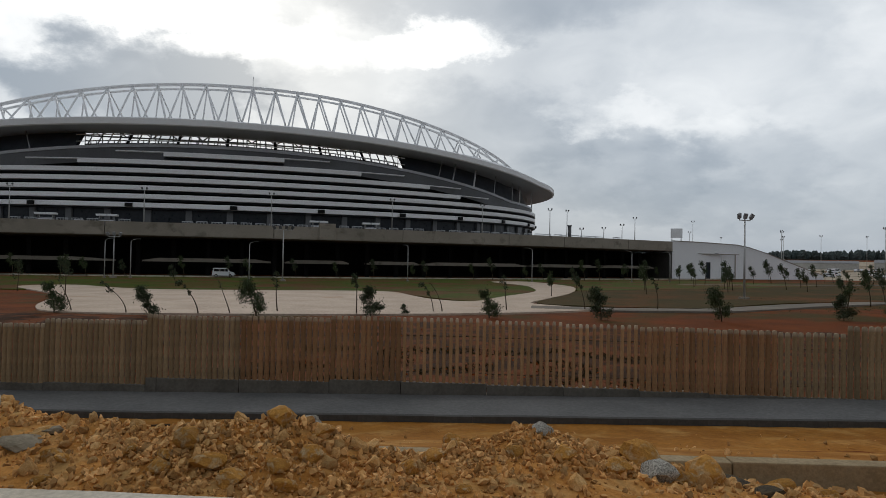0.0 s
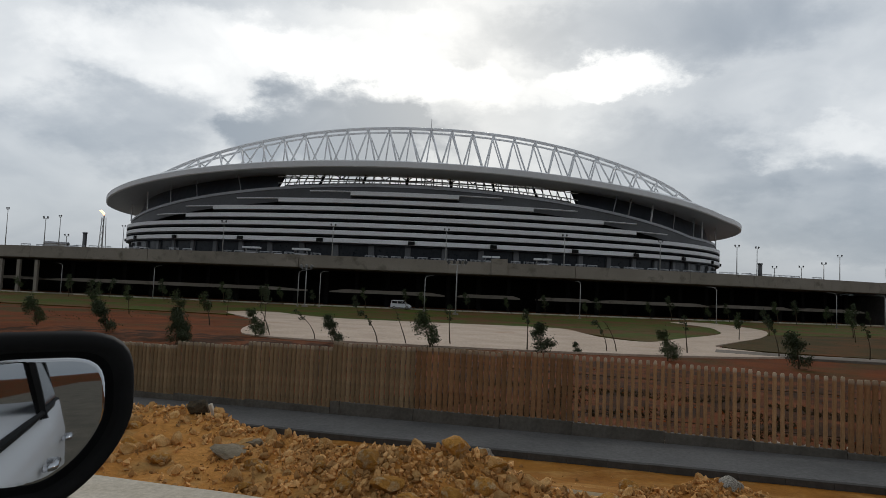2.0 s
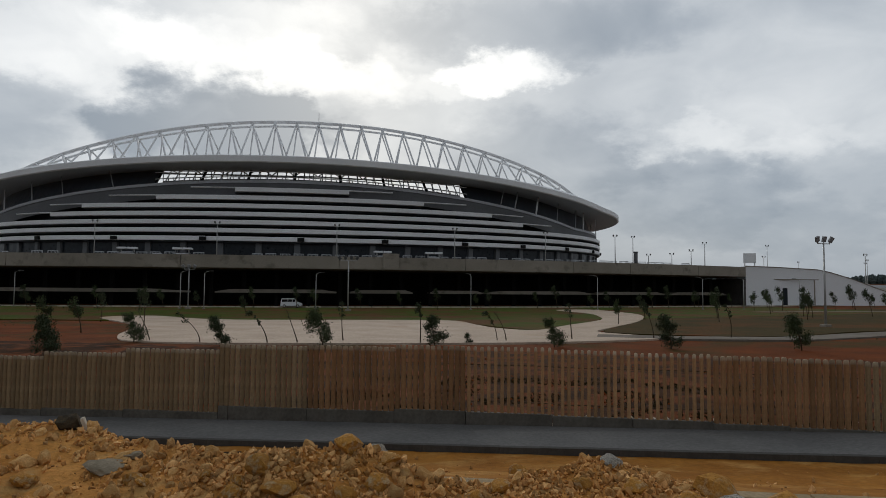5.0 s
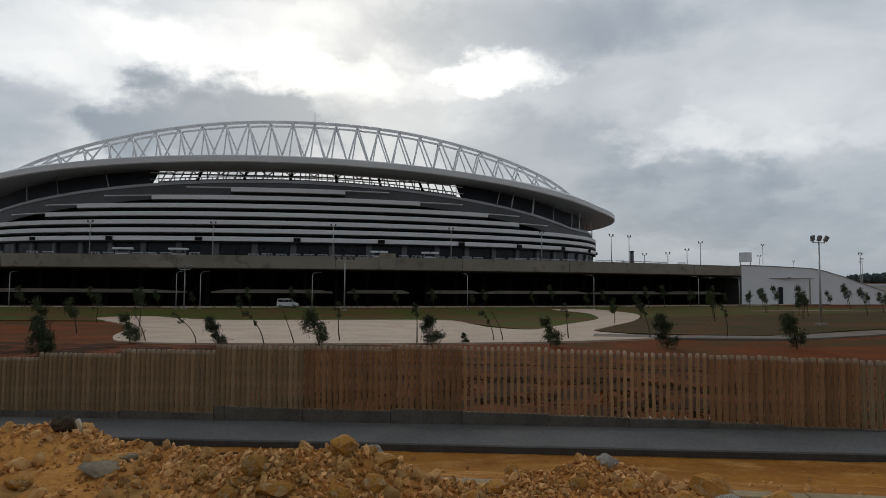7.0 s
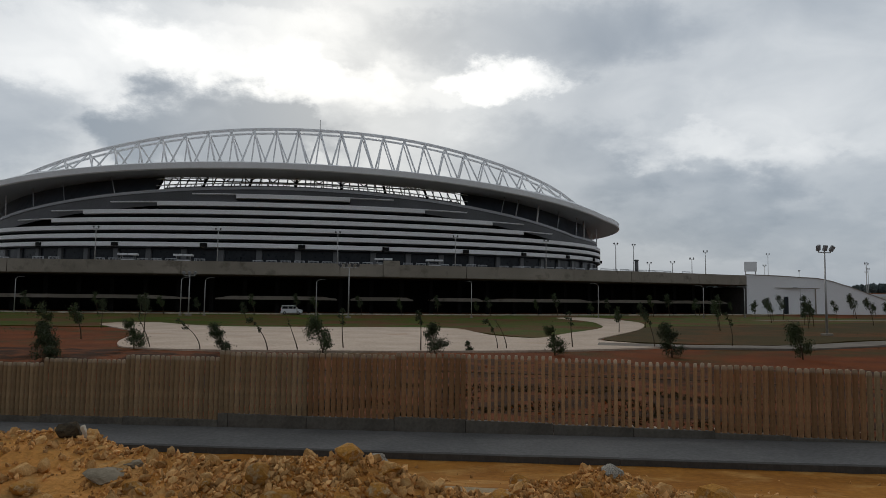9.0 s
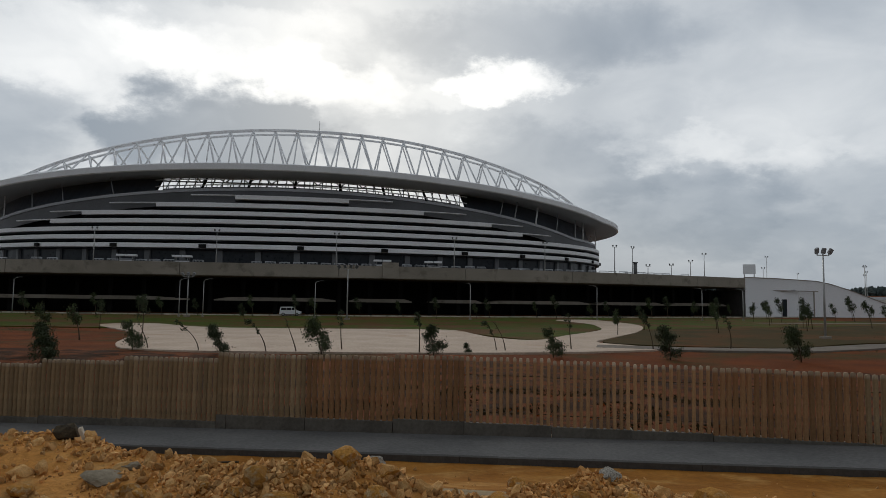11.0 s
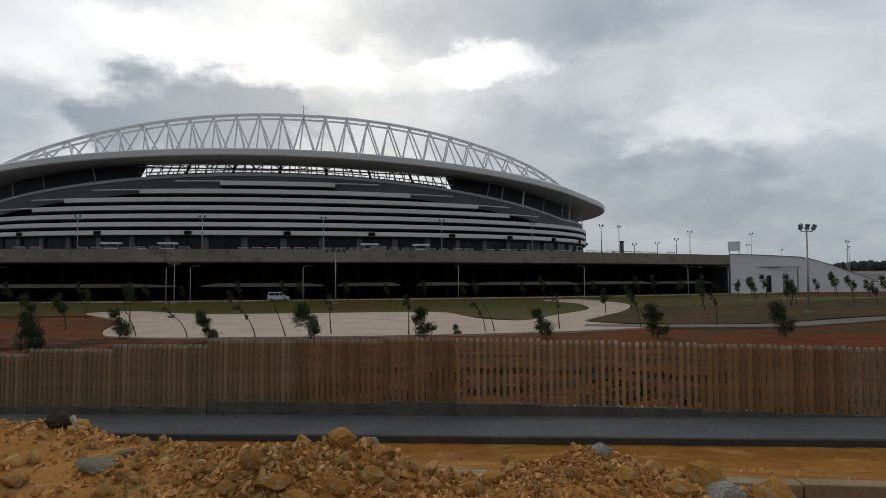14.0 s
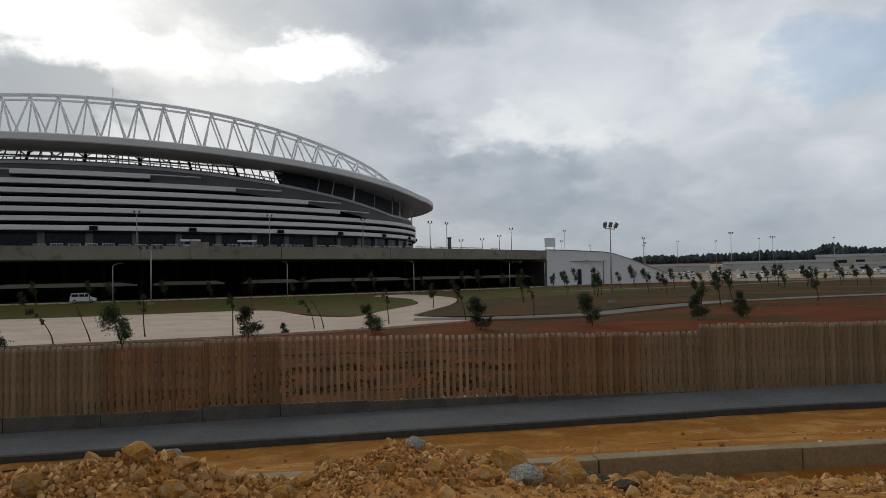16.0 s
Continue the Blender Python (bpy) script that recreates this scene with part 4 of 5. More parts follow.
def mpt(x, y, d):
    p = MC + MO * x + MU * y + MN * d
    return ROAD.inverted() @ p


AN = [math.tau * k / 56 for k in range(56)]
hs = part("mirror_housing", loft([[mpt(*outline(s, i), d) for s in AN] for i, d in ((0.026, -0.012), (0.022, 0.003), (0.016, 0.010), (0.006, 0.008), (0.0, -0.004), (0.002, -0.04), (0.02, -0.075), (0.05, -0.095), (0.08, -0.10))], True, True), M_BLACK, car, "matt black wing mirror housing", smooth=True)
gl = [[mpt(outline(s, 0.021)[0] * f, outline(s, 0.021)[1] * f, -0.004 - ((outline(s, 0.021)[0] * f) ** 2 + (outline(s, 0.021)[1] * f) ** 2) / 4.4) for s in AN] for f in (1.0, 0.8, 0.6, 0.4, 0.2, 0.03)]
part("mirror_glass", loft(gl, True, True), M_MIRROR, hs, "curved mirror glass", smooth=True)
part("mirror_arm", tube([mpt(-0.08, -0.05, -0.05), mpt(-0.17, -0.09, -0.04), (-0.85, VC + 0.84, 3.64)], [0.04, 0.035, 0.04], 10), M_BLACK, hs, smooth=True)


# ---- the park between fence and stadium ----
def spline(points, n=8):
    """A smooth closed line through a few corners."""
    out_, m = [], len(points)
    for i in range(m):
        p0, p1, p2, p3 = (Vector(points[(i + j - 1) % m]) for j in range(4))
        for k in range(n):
            t = k / n
            out_.append(0.5 * ((2 * p1) + (p2 - p0) * t + (2 * p0 - 5 * p1 + 4 * p2 - p3) * t * t + (3 * p1 - p0 - 3 * p2 + p3) * t ** 3))
    return out_


def patch(name, pts, z, material, label, category, kind="structure", thick=0.25):
    bm = bmesh.new()
    top = [bm.verts.new((p[0], p[1], z)) for p in pts]
    low = [bm.verts.new((p[0], p[1], z - thick)) for p in pts]
    f = bm.faces.new(top)
    for i in range(len(pts)):
        j = (i + 1) % len(pts)
        bm.faces.new((top[j], top[i], low[i], low[j]))
    bmesh.ops.triangulate(bm, faces=[f])
    bmesh.ops.recalc_face_normals(bm, faces=bm.faces[:])
    return tagged(part(name, bm, material), label, category, kind=kind)


def ribbon(name, line, w, z, material, label, category):
    pts = [Vector(p) for p in line]
    L, R = [], []
    for i, p in enumerate(pts):
        d = (pts[min(i + 1, len(pts) - 1)] - pts[max(i - 1, 0)]).normalized()
        s = Vector((-d.y, d.x)) * w / 2
        L.append(p + s)
        R.append(p - s)
    rings = [[(a.x, a.y, z - 0.2), (a.x, a.y, z), (b.x, b.y, z), (b.x, b.y, z - 0.2)] for a, b in zip(L, R)]
    return tagged(part(name, loft(rings), material), label, category, kind="structure")


def from_stadium(x, y):
    p = S_AT @ Vector((x, y, 0))
    return p.x, p.y


# largely hidden by the deck; added so grey light bounces onto the soffit
patch("forecourt", [from_stadium(x, y) for x, y in ((121.5, -78), (180, -70), (205, 20), (190, 150), (121.5, 150))], 0.13, M_ROADP, "pale gravel forecourt beside the stadium, partly unseen, added to bounce grey light", "pavement")


patch("field", spline([(15.5, 62), (29, 58.5), (41, 66.5), (56, 73), (80, 77.5), (130, 86), (190, 98), (225, 150), (190, 205), (130, 175), (85, 150), (45, 131), (33, 126), (31.5, 105), (27, 91), (19.5, 74)], 5), 0.115, M_FIELD, "dry olive-brown grass field with worn red patches", "field", "structure")
lawn_line = [from_stadium(x, deck_y(x) - 9.5) for x in range(-150, 126, 12)] + [from_stadium(x, deck_y(x) - 68 + 0.12 * abs(x - 10)) for x in range(120, -151, -18)]
patch("lawn", lawn_line, 0.13, M_LAWN, "mown green lawn with worn reddish patches", "grass", "stuff")
plaza_line = spline([(-44, 84), (-40, 90), (-33, 84), (-26, 80.5), (-13, 81.9), (0, 83.0), (3.2, 74), (5, 67.5), (8.8, 64.4), (13.6, 74), (20.5, 88), (23, 100), (24, 112), (21.5, 130), (29.5, 134), (31.8, 118), (30.8, 104), (24.6, 84.8), (17.5, 70), (14.3, 62.6), (16.5, 58.5), (18, 55), (13.5, 51.7), (4.8, 48.7), (-7.3, 46.9), (-20.9, 46.9), (-25.8, 51.9), (-31.9, 67.6)], 5)
patch("plaza", plaza_line, 0.16, M_PLAZA, "pale beige paved plaza with a curving path", "pavement")
patch("lawn", spline([(-2, 90), (3, 76), (8.8, 65.5), (14, 75.5), (20.8, 90), (22.8, 104), (20, 118), (8, 112)], 5), 0.122, M_LAWN, "green grass island inside the curving path", "grass", "stuff")
ribbon("path", [(13, 57), (20, 55.2), (28.5, 55.2), (35, 58.8), (42, 63.4), (55, 69.8), (75, 73.8), (95, 76.6), (130, 82), (180, 92)], 3.4, 0.17, M_ROADP, "pale gravel path across the red soil", "path")
ribbon("path", [(60, 128), (85, 136), (110, 145), (150, 160), (210, 185)], 3.0, 0.16, M_ROADP, "pale gravel path across the grass", "path")
ribbon("access_road", [from_stadium(x, deck_y(x) - 4) for x in range(-180, 181, 10)], 10.0, 0.14, M_ASPH, "dark asphalt access road under the deck", "road")
ks = tagged(new("kerb"), "pale concrete kerb along the access road", "kerb", kind="structure")
first = part("kerb_stone", box(3.1, 0.3, 0.3, bevel=0.03), M_EDGE, ks)
n = 0
rng = random.Random(2)
for k in range(86):
    x = -150 + 3.4 * k
    if rng.random() < 0.22:
        continue
    a = from_stadium(x, deck_y(x) - 9.3)
    m = pose(a[0], a[1], 0.05, 0, 0, 11.2 + math.degrees(math.atan(x / 330)))
    if n == 0:
        first.matrix_basis = m
    else:
        piece("kerb_stone", first, ks, m)
    n += 1


# ---- trees ----
def leaves(rg, count, place, size, bm):
    for _ in range(count):
        c = place(rg)
        e = Euler((rg.uniform(0, 6.3), rg.uniform(0, 6.3), rg.uniform(0, 6.3))).to_matrix()
        s = size * rg.uniform(0.6, 1.4)
        vs_ = [bm.verts.new(c + e @ Vector(q) * s) for q in ((-1, 0, 0), (0, -0.45, 0.1), (1, 0, 0), (0, 0.45, 0.1))]
        bm.faces.new(vs_)
    return bm


def make_tree(name, seed, h, crown_w, crown_lo, lean, count, size, label, category, group, bare=False, material=None):
    """A wind-bent sapling: curved trunk, limbs, leaves in clumps with gaps."""
    rg = random.Random(seed)
    th = thing(name, pose(0, 0, -50), label, category, group)

    def axis(s):
        return Vector((-lean * h * s ** 1.8, 0.08 * h * math.sin(s * 3 + seed), h * s * (1 - 0.12 * abs(lean) * s)))

    part("trunk", tube([axis(k / 8) for k in range(9)], [lerp(0.045, 0.012, k / 8) * (h / 2.2) ** 0.6 for k in range(9)], 6), M_BARK, th, smooth=True)
    ends = []
    for k in range(5 if bare else 16):
        s = rg.uniform(crown_lo, 0.97)
        a = axis(s)
        an = rg.uniform(0, 6.3)
        ln = crown_w * rg.uniform(0.25, 0.55) * (1.25 - s * 0.85)
        b = a + Vector((math.cos(an) * ln - lean * 0.35, math.sin(an) * ln, ln * rg.uniform(0.2, 0.9)))
        mid = (a + b) / 2 + Vector((0, 0, 0.06))
        part("limb", tube([a, mid, b], [0.016, 0.011, 0.005], 5), M_BARK, th)
        ends += [b, mid, a.lerp(b, 0.75)]
    clumps = [(e, rg.uniform(0.10, 0.22) * crown_w) for e in ends] + [(axis(s), 0.18 * crown_w) for s in (0.6, 0.72, 0.84, 0.95) if s > crown_lo]

    def place(r):
        c, w = r.choice(clumps)
        return c + Vector((r.gauss(0, 0.5), r.gauss(0, 0.5), r.gauss(0, 0.6))) * w

    part("crown", leaves(rg, count, place, size, bmesh.new()), material or M_LEAF, th, "small dark green leaves")
    return th


BUSH = [make_tree("shrub", 31 + k, 1.9 + 0.15 * k, 1.55, 0.05, 0.12 + 0.05 * k, 3200, 0.058, "bushy dark green young shrub bent by wind on bare soil", "shrub", "shrubs along the fence", material=M_LEAF if k % 2 else M_LEAFD) for k in range(4)]
STEM = [make_tree("sapling", 51 + k, 2.4 + 0.12 * k, 0.75, 0.62, lean, count, 0.075, "thin wind-bent sapling with a small ragged crown", "tree", "saplings in the park", bare=True, material=M_LEAFD) for k, (lean, count) in enumerate(((0.75, 110), (0.5, 170), (0.38, 16), (0.12, 150), (0.2, 260)))]
YOUNG = [make_tree("young_tree", 71 + k, 3.0 + 0.35 * k, 1.5, 0.45, 0.30 - 0.06 * k, 700, 0.085, "young wind-bent tree with sparse dark green crown", "tree", "young trees in the park", material=M_LEAFD if k % 2 else M_LEAF) for k in range(4)]
trng = random.Random(9)


def plant(kinds, spots, smin=0.85, smax=1.15):
    for k, (x, y) in enumerate(spots):
        src = kinds[k % len(kinds)]
        s = trng.uniform(smin, smax)
        p = Vector((x, y, 0))
        z = ground_z(p.dot(RU), p.dot(RV))
        t = copy_thing(src, pose(x, y, z - 0.02, 0, 0, trng.uniform(-35, 35)))
        t.scale = (s, s, s)


plant(BUSH, [(-26.2, 43.1), (-22.2, 47.1), (-15.3, 45.2), (-8.5, 45.5), (-0.8, 46.6), (7.6, 46.6), (15.7, 46.2), (24.8, 46.4), (35.2, 47.6), (39.4, 47.4), (-32.4, 43.9), (-40.8, 46.9), (-23.5, 38.8), (-50, 66)], 0.92, 1.12)
plant(BUSH, [(1.6, 48.4)], 0.4, 0.42)
plant(STEM[:1], [(-17.4, 46.6)], 0.95, 1.0)
plant(STEM[1:2], [(-12.5, 46.5), (4.0, 50.5)], 0.95, 1.05)
plant(STEM[2:3], [(-10.6, 47.2), (4.6, 50.6), (-21.6, 48.2)], 0.9, 1.0)
plant(STEM[3:4], [(-7.6, 49.6), (10.1, 53.0), (23.9, 56.0)], 1.0, 1.1)
plant(STEM[4:], [(-1.7, 48.0), (17.0, 54.6), (48.9, 65.7)], 1.05, 1.2)
plant(YOUNG, [(20.1, 76.8), (27.2, 90.7), (35, 85), (51.7, 95), (-32, 58), (-27.5, 91), (51, 65), (58, 72), (104, 119), (127, 130), (-48, 69), (-39, 75), (-36, 60), (-55, 72), (-60, 80), (-30, 66), (45, 60), (66, 66), (40, 98), (72, 92), (62, 84), (84, 104)])
spots = []
while len(spots) < 46:
    x, y = trng.uniform(55, 190), trng.uniform(95, 215)
    lx = (Vector((x, y, 0)) - S_AT.translation)
    lx = S_AT.to_3x3().inverted() @ lx
    if lx.y < min(deck_y(lx.x), -97) - 10 and x / y < 1.15:
        spots.append((x, y))
plant(YOUNG, spots, 0.9, 1.5)
plant(YOUNG, [from_stadium(-112 + 7.1 * k + trng.uniform(-2, 2), deck_y(-112 + 7.1 * k) - trng.uniform(11, 24)) for k in range(33)], 0.95, 1.35)
for src in BUSH + STEM + YOUNG:
    for o in (*src.children_recursive, src):
        bpy.data.objects.remove(o)


# ---- lamps and masts ----
def street_lamp():
    th = thing("street_lamp", pose(0, 0, -60), "grey steel street lamp with a short arm", "street lamp", "lamps along the access road")
    part("pole", tube([(0, 0, 0), (0, 0, 3), (0, 0, 6.5)], [0.10, 0.08, 0.06], 10), M_POLE, th, smooth=True)
    part("base", box(0.4, 0.4, 0.25, bevel=0.03), M_CONC, th)
    part("arm", tube([(0, 0, 6.45), (0.3, 0, 6.8), (1.0, 0, 6.95)], 0.045, 8), M_POLE, th, smooth=True)
    part("lamp_head", box(0.75, 0.28, 0.12, (1.25, 0, 6.9), 0.03), M_LAMPD, th)
    return th


def flood_mast(h, heads, name="flood_mast", group="flood masts", label="tall grey steel mast with flood lamps on a crossbar"):
    th = thing(name, pose(0, 0, -60), label, "flood mast", group)
    part("pole", tube([(0, 0, 0), (0, 0, h / 2), (0, 0, h)], [0.14, 0.11, 0.08], 10), M_POLE, th, smooth=True)
    part("base", box(0.9, 0.9, 0.35, bevel=0.05), M_CONC, th)
    w = 0.46 * (heads - 1)
    part("crossbar", box(w + 0.9, 0.12, 0.10, (0, 0, h), 0.02), M_POLE, th)
    for k in range(heads):
        x = -w + 2 * w * k / max(1, heads - 1)
        hd = part("lamp_head", box(0.5 if heads > 2 else 0.36, 0.26, 0.66 if heads > 2 else 0.4, (0, 0, 0), 0.05), M_LAMPG if heads == 3 else M_LAMPD, th)
        hd.matrix_basis = pose(x, 0, h + 0.25, 18, (k - (heads - 1) / 2) * 24, 0)
        part("bracket", box(0.12, 0.1, 0.3, (x * 0.96, 0, h + 0.02), 0.01), M_POLE, th)
    return th


lamp = street_lamp()
for x, y, rz in ((-48.4, 120, 0), (-44.3, 120.7, 0), (-24.5, 124, 10), (4.7, 126, 120), (30.2, 132, 180), (55, 142, 180), (66, 147, 180), (-112.7, 136, 180), (-83, 126.5, 0), (80, 150, 180)):
    copy_thing(lamp, pose(x, y, 0.1, 0, 0, rz))
m1 = flood_mast(9.5, 3)
copy_thing(m1, pose(43.2, 75.6, 0.02, 0, 0, 20))
m2 = flood_mast(8.8, 4)
copy_thing(m2, pose(-17.2, 115.7, 0.1))
m3 = flood_mast(7.2, 3)
copy_thing(m3, pose(-47, 120.2, 0.1))
m4 = flood_mast(8.2, 2)
for x in (-96, -48.3, -22, 4.6, 32.8, 57, 78):
    a = from_stadium(x, deck_y(x) + 7)
    copy_thing(m4, pose(a[0], a[1], 10.1, 0, 0, 11))
for x, y, z, zt in ((54.3, 192, 10.1, 19.4), (58.8, 192, 10.1, 14.2), (66.6, 195, 10.1, 14.7), (72.3, 195, 10.1, 15.8), (77.5, 198, 10.1, 18.2), (-141, 168, 10.1, 21), (-140, 195, 10.1, 21), (-151, 160, 10.1, 22), (-132, 160, 10.1, 15)):
    o = flood_mast(zt - z, 2, "lamp_mast", "lamp masts on the deck")
    o.matrix_basis = pose(x, y, z, 0, 0, trng.uniform(-30, 30))
for x, y, zt in ((126.3, 260, 21.9), (122.5, 255, 17.2), (159.7, 300, 17.3), (147.7, 233, 16.9), (161.0, 253, 16.1), (209, 330, 23), (189, 233, 19), (201, 287, 18.5), (215, 276, 18), (230, 264, 18.5), (236, 262, 19), (190, 300, 17), (260, 250, 18)):
    p = Vector((x, y, 0))
    z = ground_z(p.dot(RU), p.dot(RV))
    o = flood_mast(zt - z, 3 if zt == 19 else 2, "lamp_mast", "lamp masts beyond the deck")
    o.matrix_basis = pose(x, y, z, 0, 0, trng.uniform(-30, 30))
for src in (lamp, m1, m2, m3, m4):
    for o in (*src.children_recursive, src):
        bpy.data.objects.remove(o)


# ---- vehicles ----
def vehicle(name, ln, w, h, nose, label, category, group, material=M_CARW):
    """A van or car: side profile lofted across its width, wheels, glass, lights."""
    th = thing(name, pose(0, 0, -60), label, category, group)
    hl = ln / 2
    prof = [(-hl, 0.35), (-hl + 0.08, h * 0.55), (-hl + 0.25, h * 0.97), (hl - nose - 0.75, h), (hl - nose - 0.1, h * 0.60), (hl - 0.25, h * 0.50), (hl, h * 0.38), (hl - 0.05, 0.35)]
    part("body", loft([[(x * (0.985 if abs(s) > 0.9 else 1), s * w / 2, z) for x, z in prof] for s in (-1, -0.93, 0.93, 1)], True, True), material, th)
    for sg in (-1, 1):
        for a, b in ((-hl + 0.35, -hl * 0.32), (-hl * 0.28, hl * 0.12), (hl * 0.16, hl - nose - 0.55)):
            part("side_window", box(max(0.3, b - a), 0.02, h * 0.27, ((a + b) / 2, sg * (w / 2 + 0.006), h * 0.62)), M_CARGL, th)
        for x in (-hl * 0.62, hl * 0.62):
            wl = part("wheel", tube([(x, sg * (w / 2 - 0.2), 0.32), (x, sg * (w / 2 + 0.01), 0.32)], 0.32, 16), M_TYRE, th)
            part("rim", tube([(x, sg * w / 2, 0.32), (x, sg * (w / 2 + 0.025), 0.32)], 0.19, 12), M_POLE, wl)
        part("headlight", box(0.1, 0.3, 0.18, (hl - 0.04, sg * w * 0.36, h * 0.40), 0.02), M_CHROME, th)
        part("tail_light", box(0.06, 0.15, 0.4, (-hl + 0.02, sg * w * 0.42, h * 0.45), 0.02), plain("tail_light_red", (0.35, 0.02, 0.02), 0.3), th)
    part("windscreen", loft([[(hl - nose - 0.70, s * w * 0.42, h * 0.965) for s in (-1, 1)], [(hl - nose - 0.10, s * w * 0.45, h * 0.62) for s in (-1, 1)]]), M_CARGL, th)
    part("bumper", box(0.12, w * 0.96, 0.22, (hl - 0.02, 0, 0.36), 0.04), M_LAMPD, th)
    return th


van = vehicle("van", 4.3, 1.8, 1.85, 0.75, "small white van parked on the access road", "van", "")
van.matrix_basis = pose(-31.3, 133.6, 0.15, 0, 0, 8)


def kiosk():
    """A sales stand on the deck: a white counter under two flat roofs on posts."""
    th = thing("kiosk", pose(0, 0, -60), "white sales stand with two flat roofs on the podium deck", "kiosk", "stands on the deck")
    part("counter", box(2.8, 1.4, 1.35, bevel=0.05), M_CARW, th, "white counter")
    part("counter_top", box(3.1, 1.6, 0.1, (0, 0, 1.35), 0.02), M_GREYP, th)
    for sx in (-1, 1):
        part("roof", box(1.9, 1.8, 0.42, (sx * 1.05, 0, 2.15), 0.06), M_CARW, th, "flat white roof")
        for sy in (-0.7, 0.7):
            part("post", box(0.09, 0.09, 2.16, (sx * 1.3, sy, 0)), M_POLE, th)
    return th


stand = kiosk()
for x, rz in ((-40.2, 3), (-28.6, -2), (14.9, 2), (26.9, -3)):
    a = from_stadium(x, deck_y(x) + 3.4)
    copy_thing(stand, pose(a[0], a[1], 10.1, 0, 0, 11.2 + rz))
carsrc = vehicle("parked_car", 4.2, 1.75, 1.5, 1.05, "pale parked car in the far car park", "car", "cars in the far car park")
for o_x, o_y in ((-66, 1), (-88, 4), (-35, 5), (50, 6)):
    a = from_stadium(o_x, deck_y(o_x) + 3.4 + o_y)
    copy_thing(carsrc, pose(a[0], a[1], 10.1, 0, 0, 11 + o_y * 20))
for k in range(56):
    r = trng.uniform(270, 330) if k % 2 else trng.uniform(340, 420)
    a = radians(trng.uniform(33, 50))
    x, y = r * math.sin(a), r * math.cos(a)
    p = Vector((x, y, 0))
    copy_thing(carsrc, pose(x, y, ground_z(p.dot(RU), p.dot(RV)) + 0.6, 0, 0, trng.choice((0, 90, 20, 100))))
for src in (stand, carsrc):
    for o in (*src.children_recursive, src):
        bpy.data.objects.remove(o)


# ---- barriers on the deck ----
bars = thing("barrier", pose(0, 0, -60), "low grey steel crowd barrier standing on the deck", "barrier", "barriers on the deck")
part("frame", tube([(-1.1, 0, 0), (-1.1, 0, 1.7), (1.1, 0, 1.7), (1.1, 0, 0)], 0.09, 6), M_SOFFIT, bars)
for k in range(7):
    part("bar", tube([(-0.9 + 0.3 * k, 0, 0.2), (-0.9 + 0.3 * k, 0, 1.7)], 0.04, 5), M_SOFFIT, bars)
for k in range(66):
    x = -100 + 3.1 * k
    if trng.random() < 0.18:
        continue
    a = from_stadium(x, deck_y(x) + 5 + trng.uniform(0, 3))
    copy_thing(bars, pose(a[0], a[1], 10.1, 0, 0, 11 + trng.uniform(-10, 10)))
for o in (*bars.children_recursive, bars):
    bpy.data.objects.remove(o)

# ---- far things ----
chim = thing("chimney", pose(55.4, 193, 10.0), "dark cylindrical flue on the deck", "chimney")
part("flue", tube([(0, 0, 0), (0, 0, 5.2)], 0.55, 12), M_LAMPD, chim, smooth=True)
part("cap", tube([(0, 0, 5.2), (0, 0, 5.5)], 0.7, 12), M_LAMPD, chim)
chim2 = thing("chimney", pose(-143, 181, 10.0), "dark cylindrical flue on the deck", "chimney")
part("flue", tube([(0, 0, 0), (0, 0, 7.5)], 0.6, 12), M_LAMPD, chim2, smooth=True)
part("cap", tube([(0, 0, 7.5), (0, 0, 7.8)], 0.75, 12), M_LAMPD, chim2)
bb = thing("billboard", pose(114.8, 250, 0, 0, 0, -25), "pale blank hoarding on two steel legs", "billboard")
for x in (-1.7, 1.7):
    part("leg", tube([(x, 0, 0), (x, 0, 15.1)], 0.16, 8), M_POLE, bb)
part("panel", box(4.4, 0.25, 3.7, (0, 0, 14.9), 0.04), M_WHITE, bb, "pale panel")
fl = thing("flare_tower", pose(-199, 263, 6), "tall lattice flare stack with a flame on top", "tower")
for x, y in ((-1.3, -1.3), (1.3, -1.3), (1.3, 1.3), (-1.3, 1.3)):
    part("leg", tube([(x, y, 0), (x * 0.45, y * 0.45, 25)], 0.16, 6), M_POLE, fl)
for k in range(9):
    s, e = lerp(1.3, 0.58, k / 9), lerp(1.3, 0.58, (k + 1) / 9)
    for sx in (-1, 1):
        part("brace", tube([(-s * sx, -s, 25 * k / 9), (e * sx, -e, 25 * (k + 1) / 9)], 0.10, 5), M_POLE, fl)
part("pipe", tube([(0, 0, 0), (0, 0, 26)], 0.25, 8), M_LAMPD, fl)
M_FLAME = bpy.data.materials.new("flame")
M_FLAME.use_nodes = True
fb_ = M_FLAME.node_tree.nodes["Principled BSDF"]
fb_.inputs["Emission Color"].default_value, fb_.inputs["Emission Strength"].default_value = (1.0, 0.45, 0.2, 1), 3.0
part("flame", tube([(0, 0, 26), (-0.4, 0, 27), (-1.6, 0, 27.9), (-2.6, 0, 28.2)], [0.25, 0.6, 0.5, 0.05], 8), M_FLAME, fl, "orange flame", smooth=True)


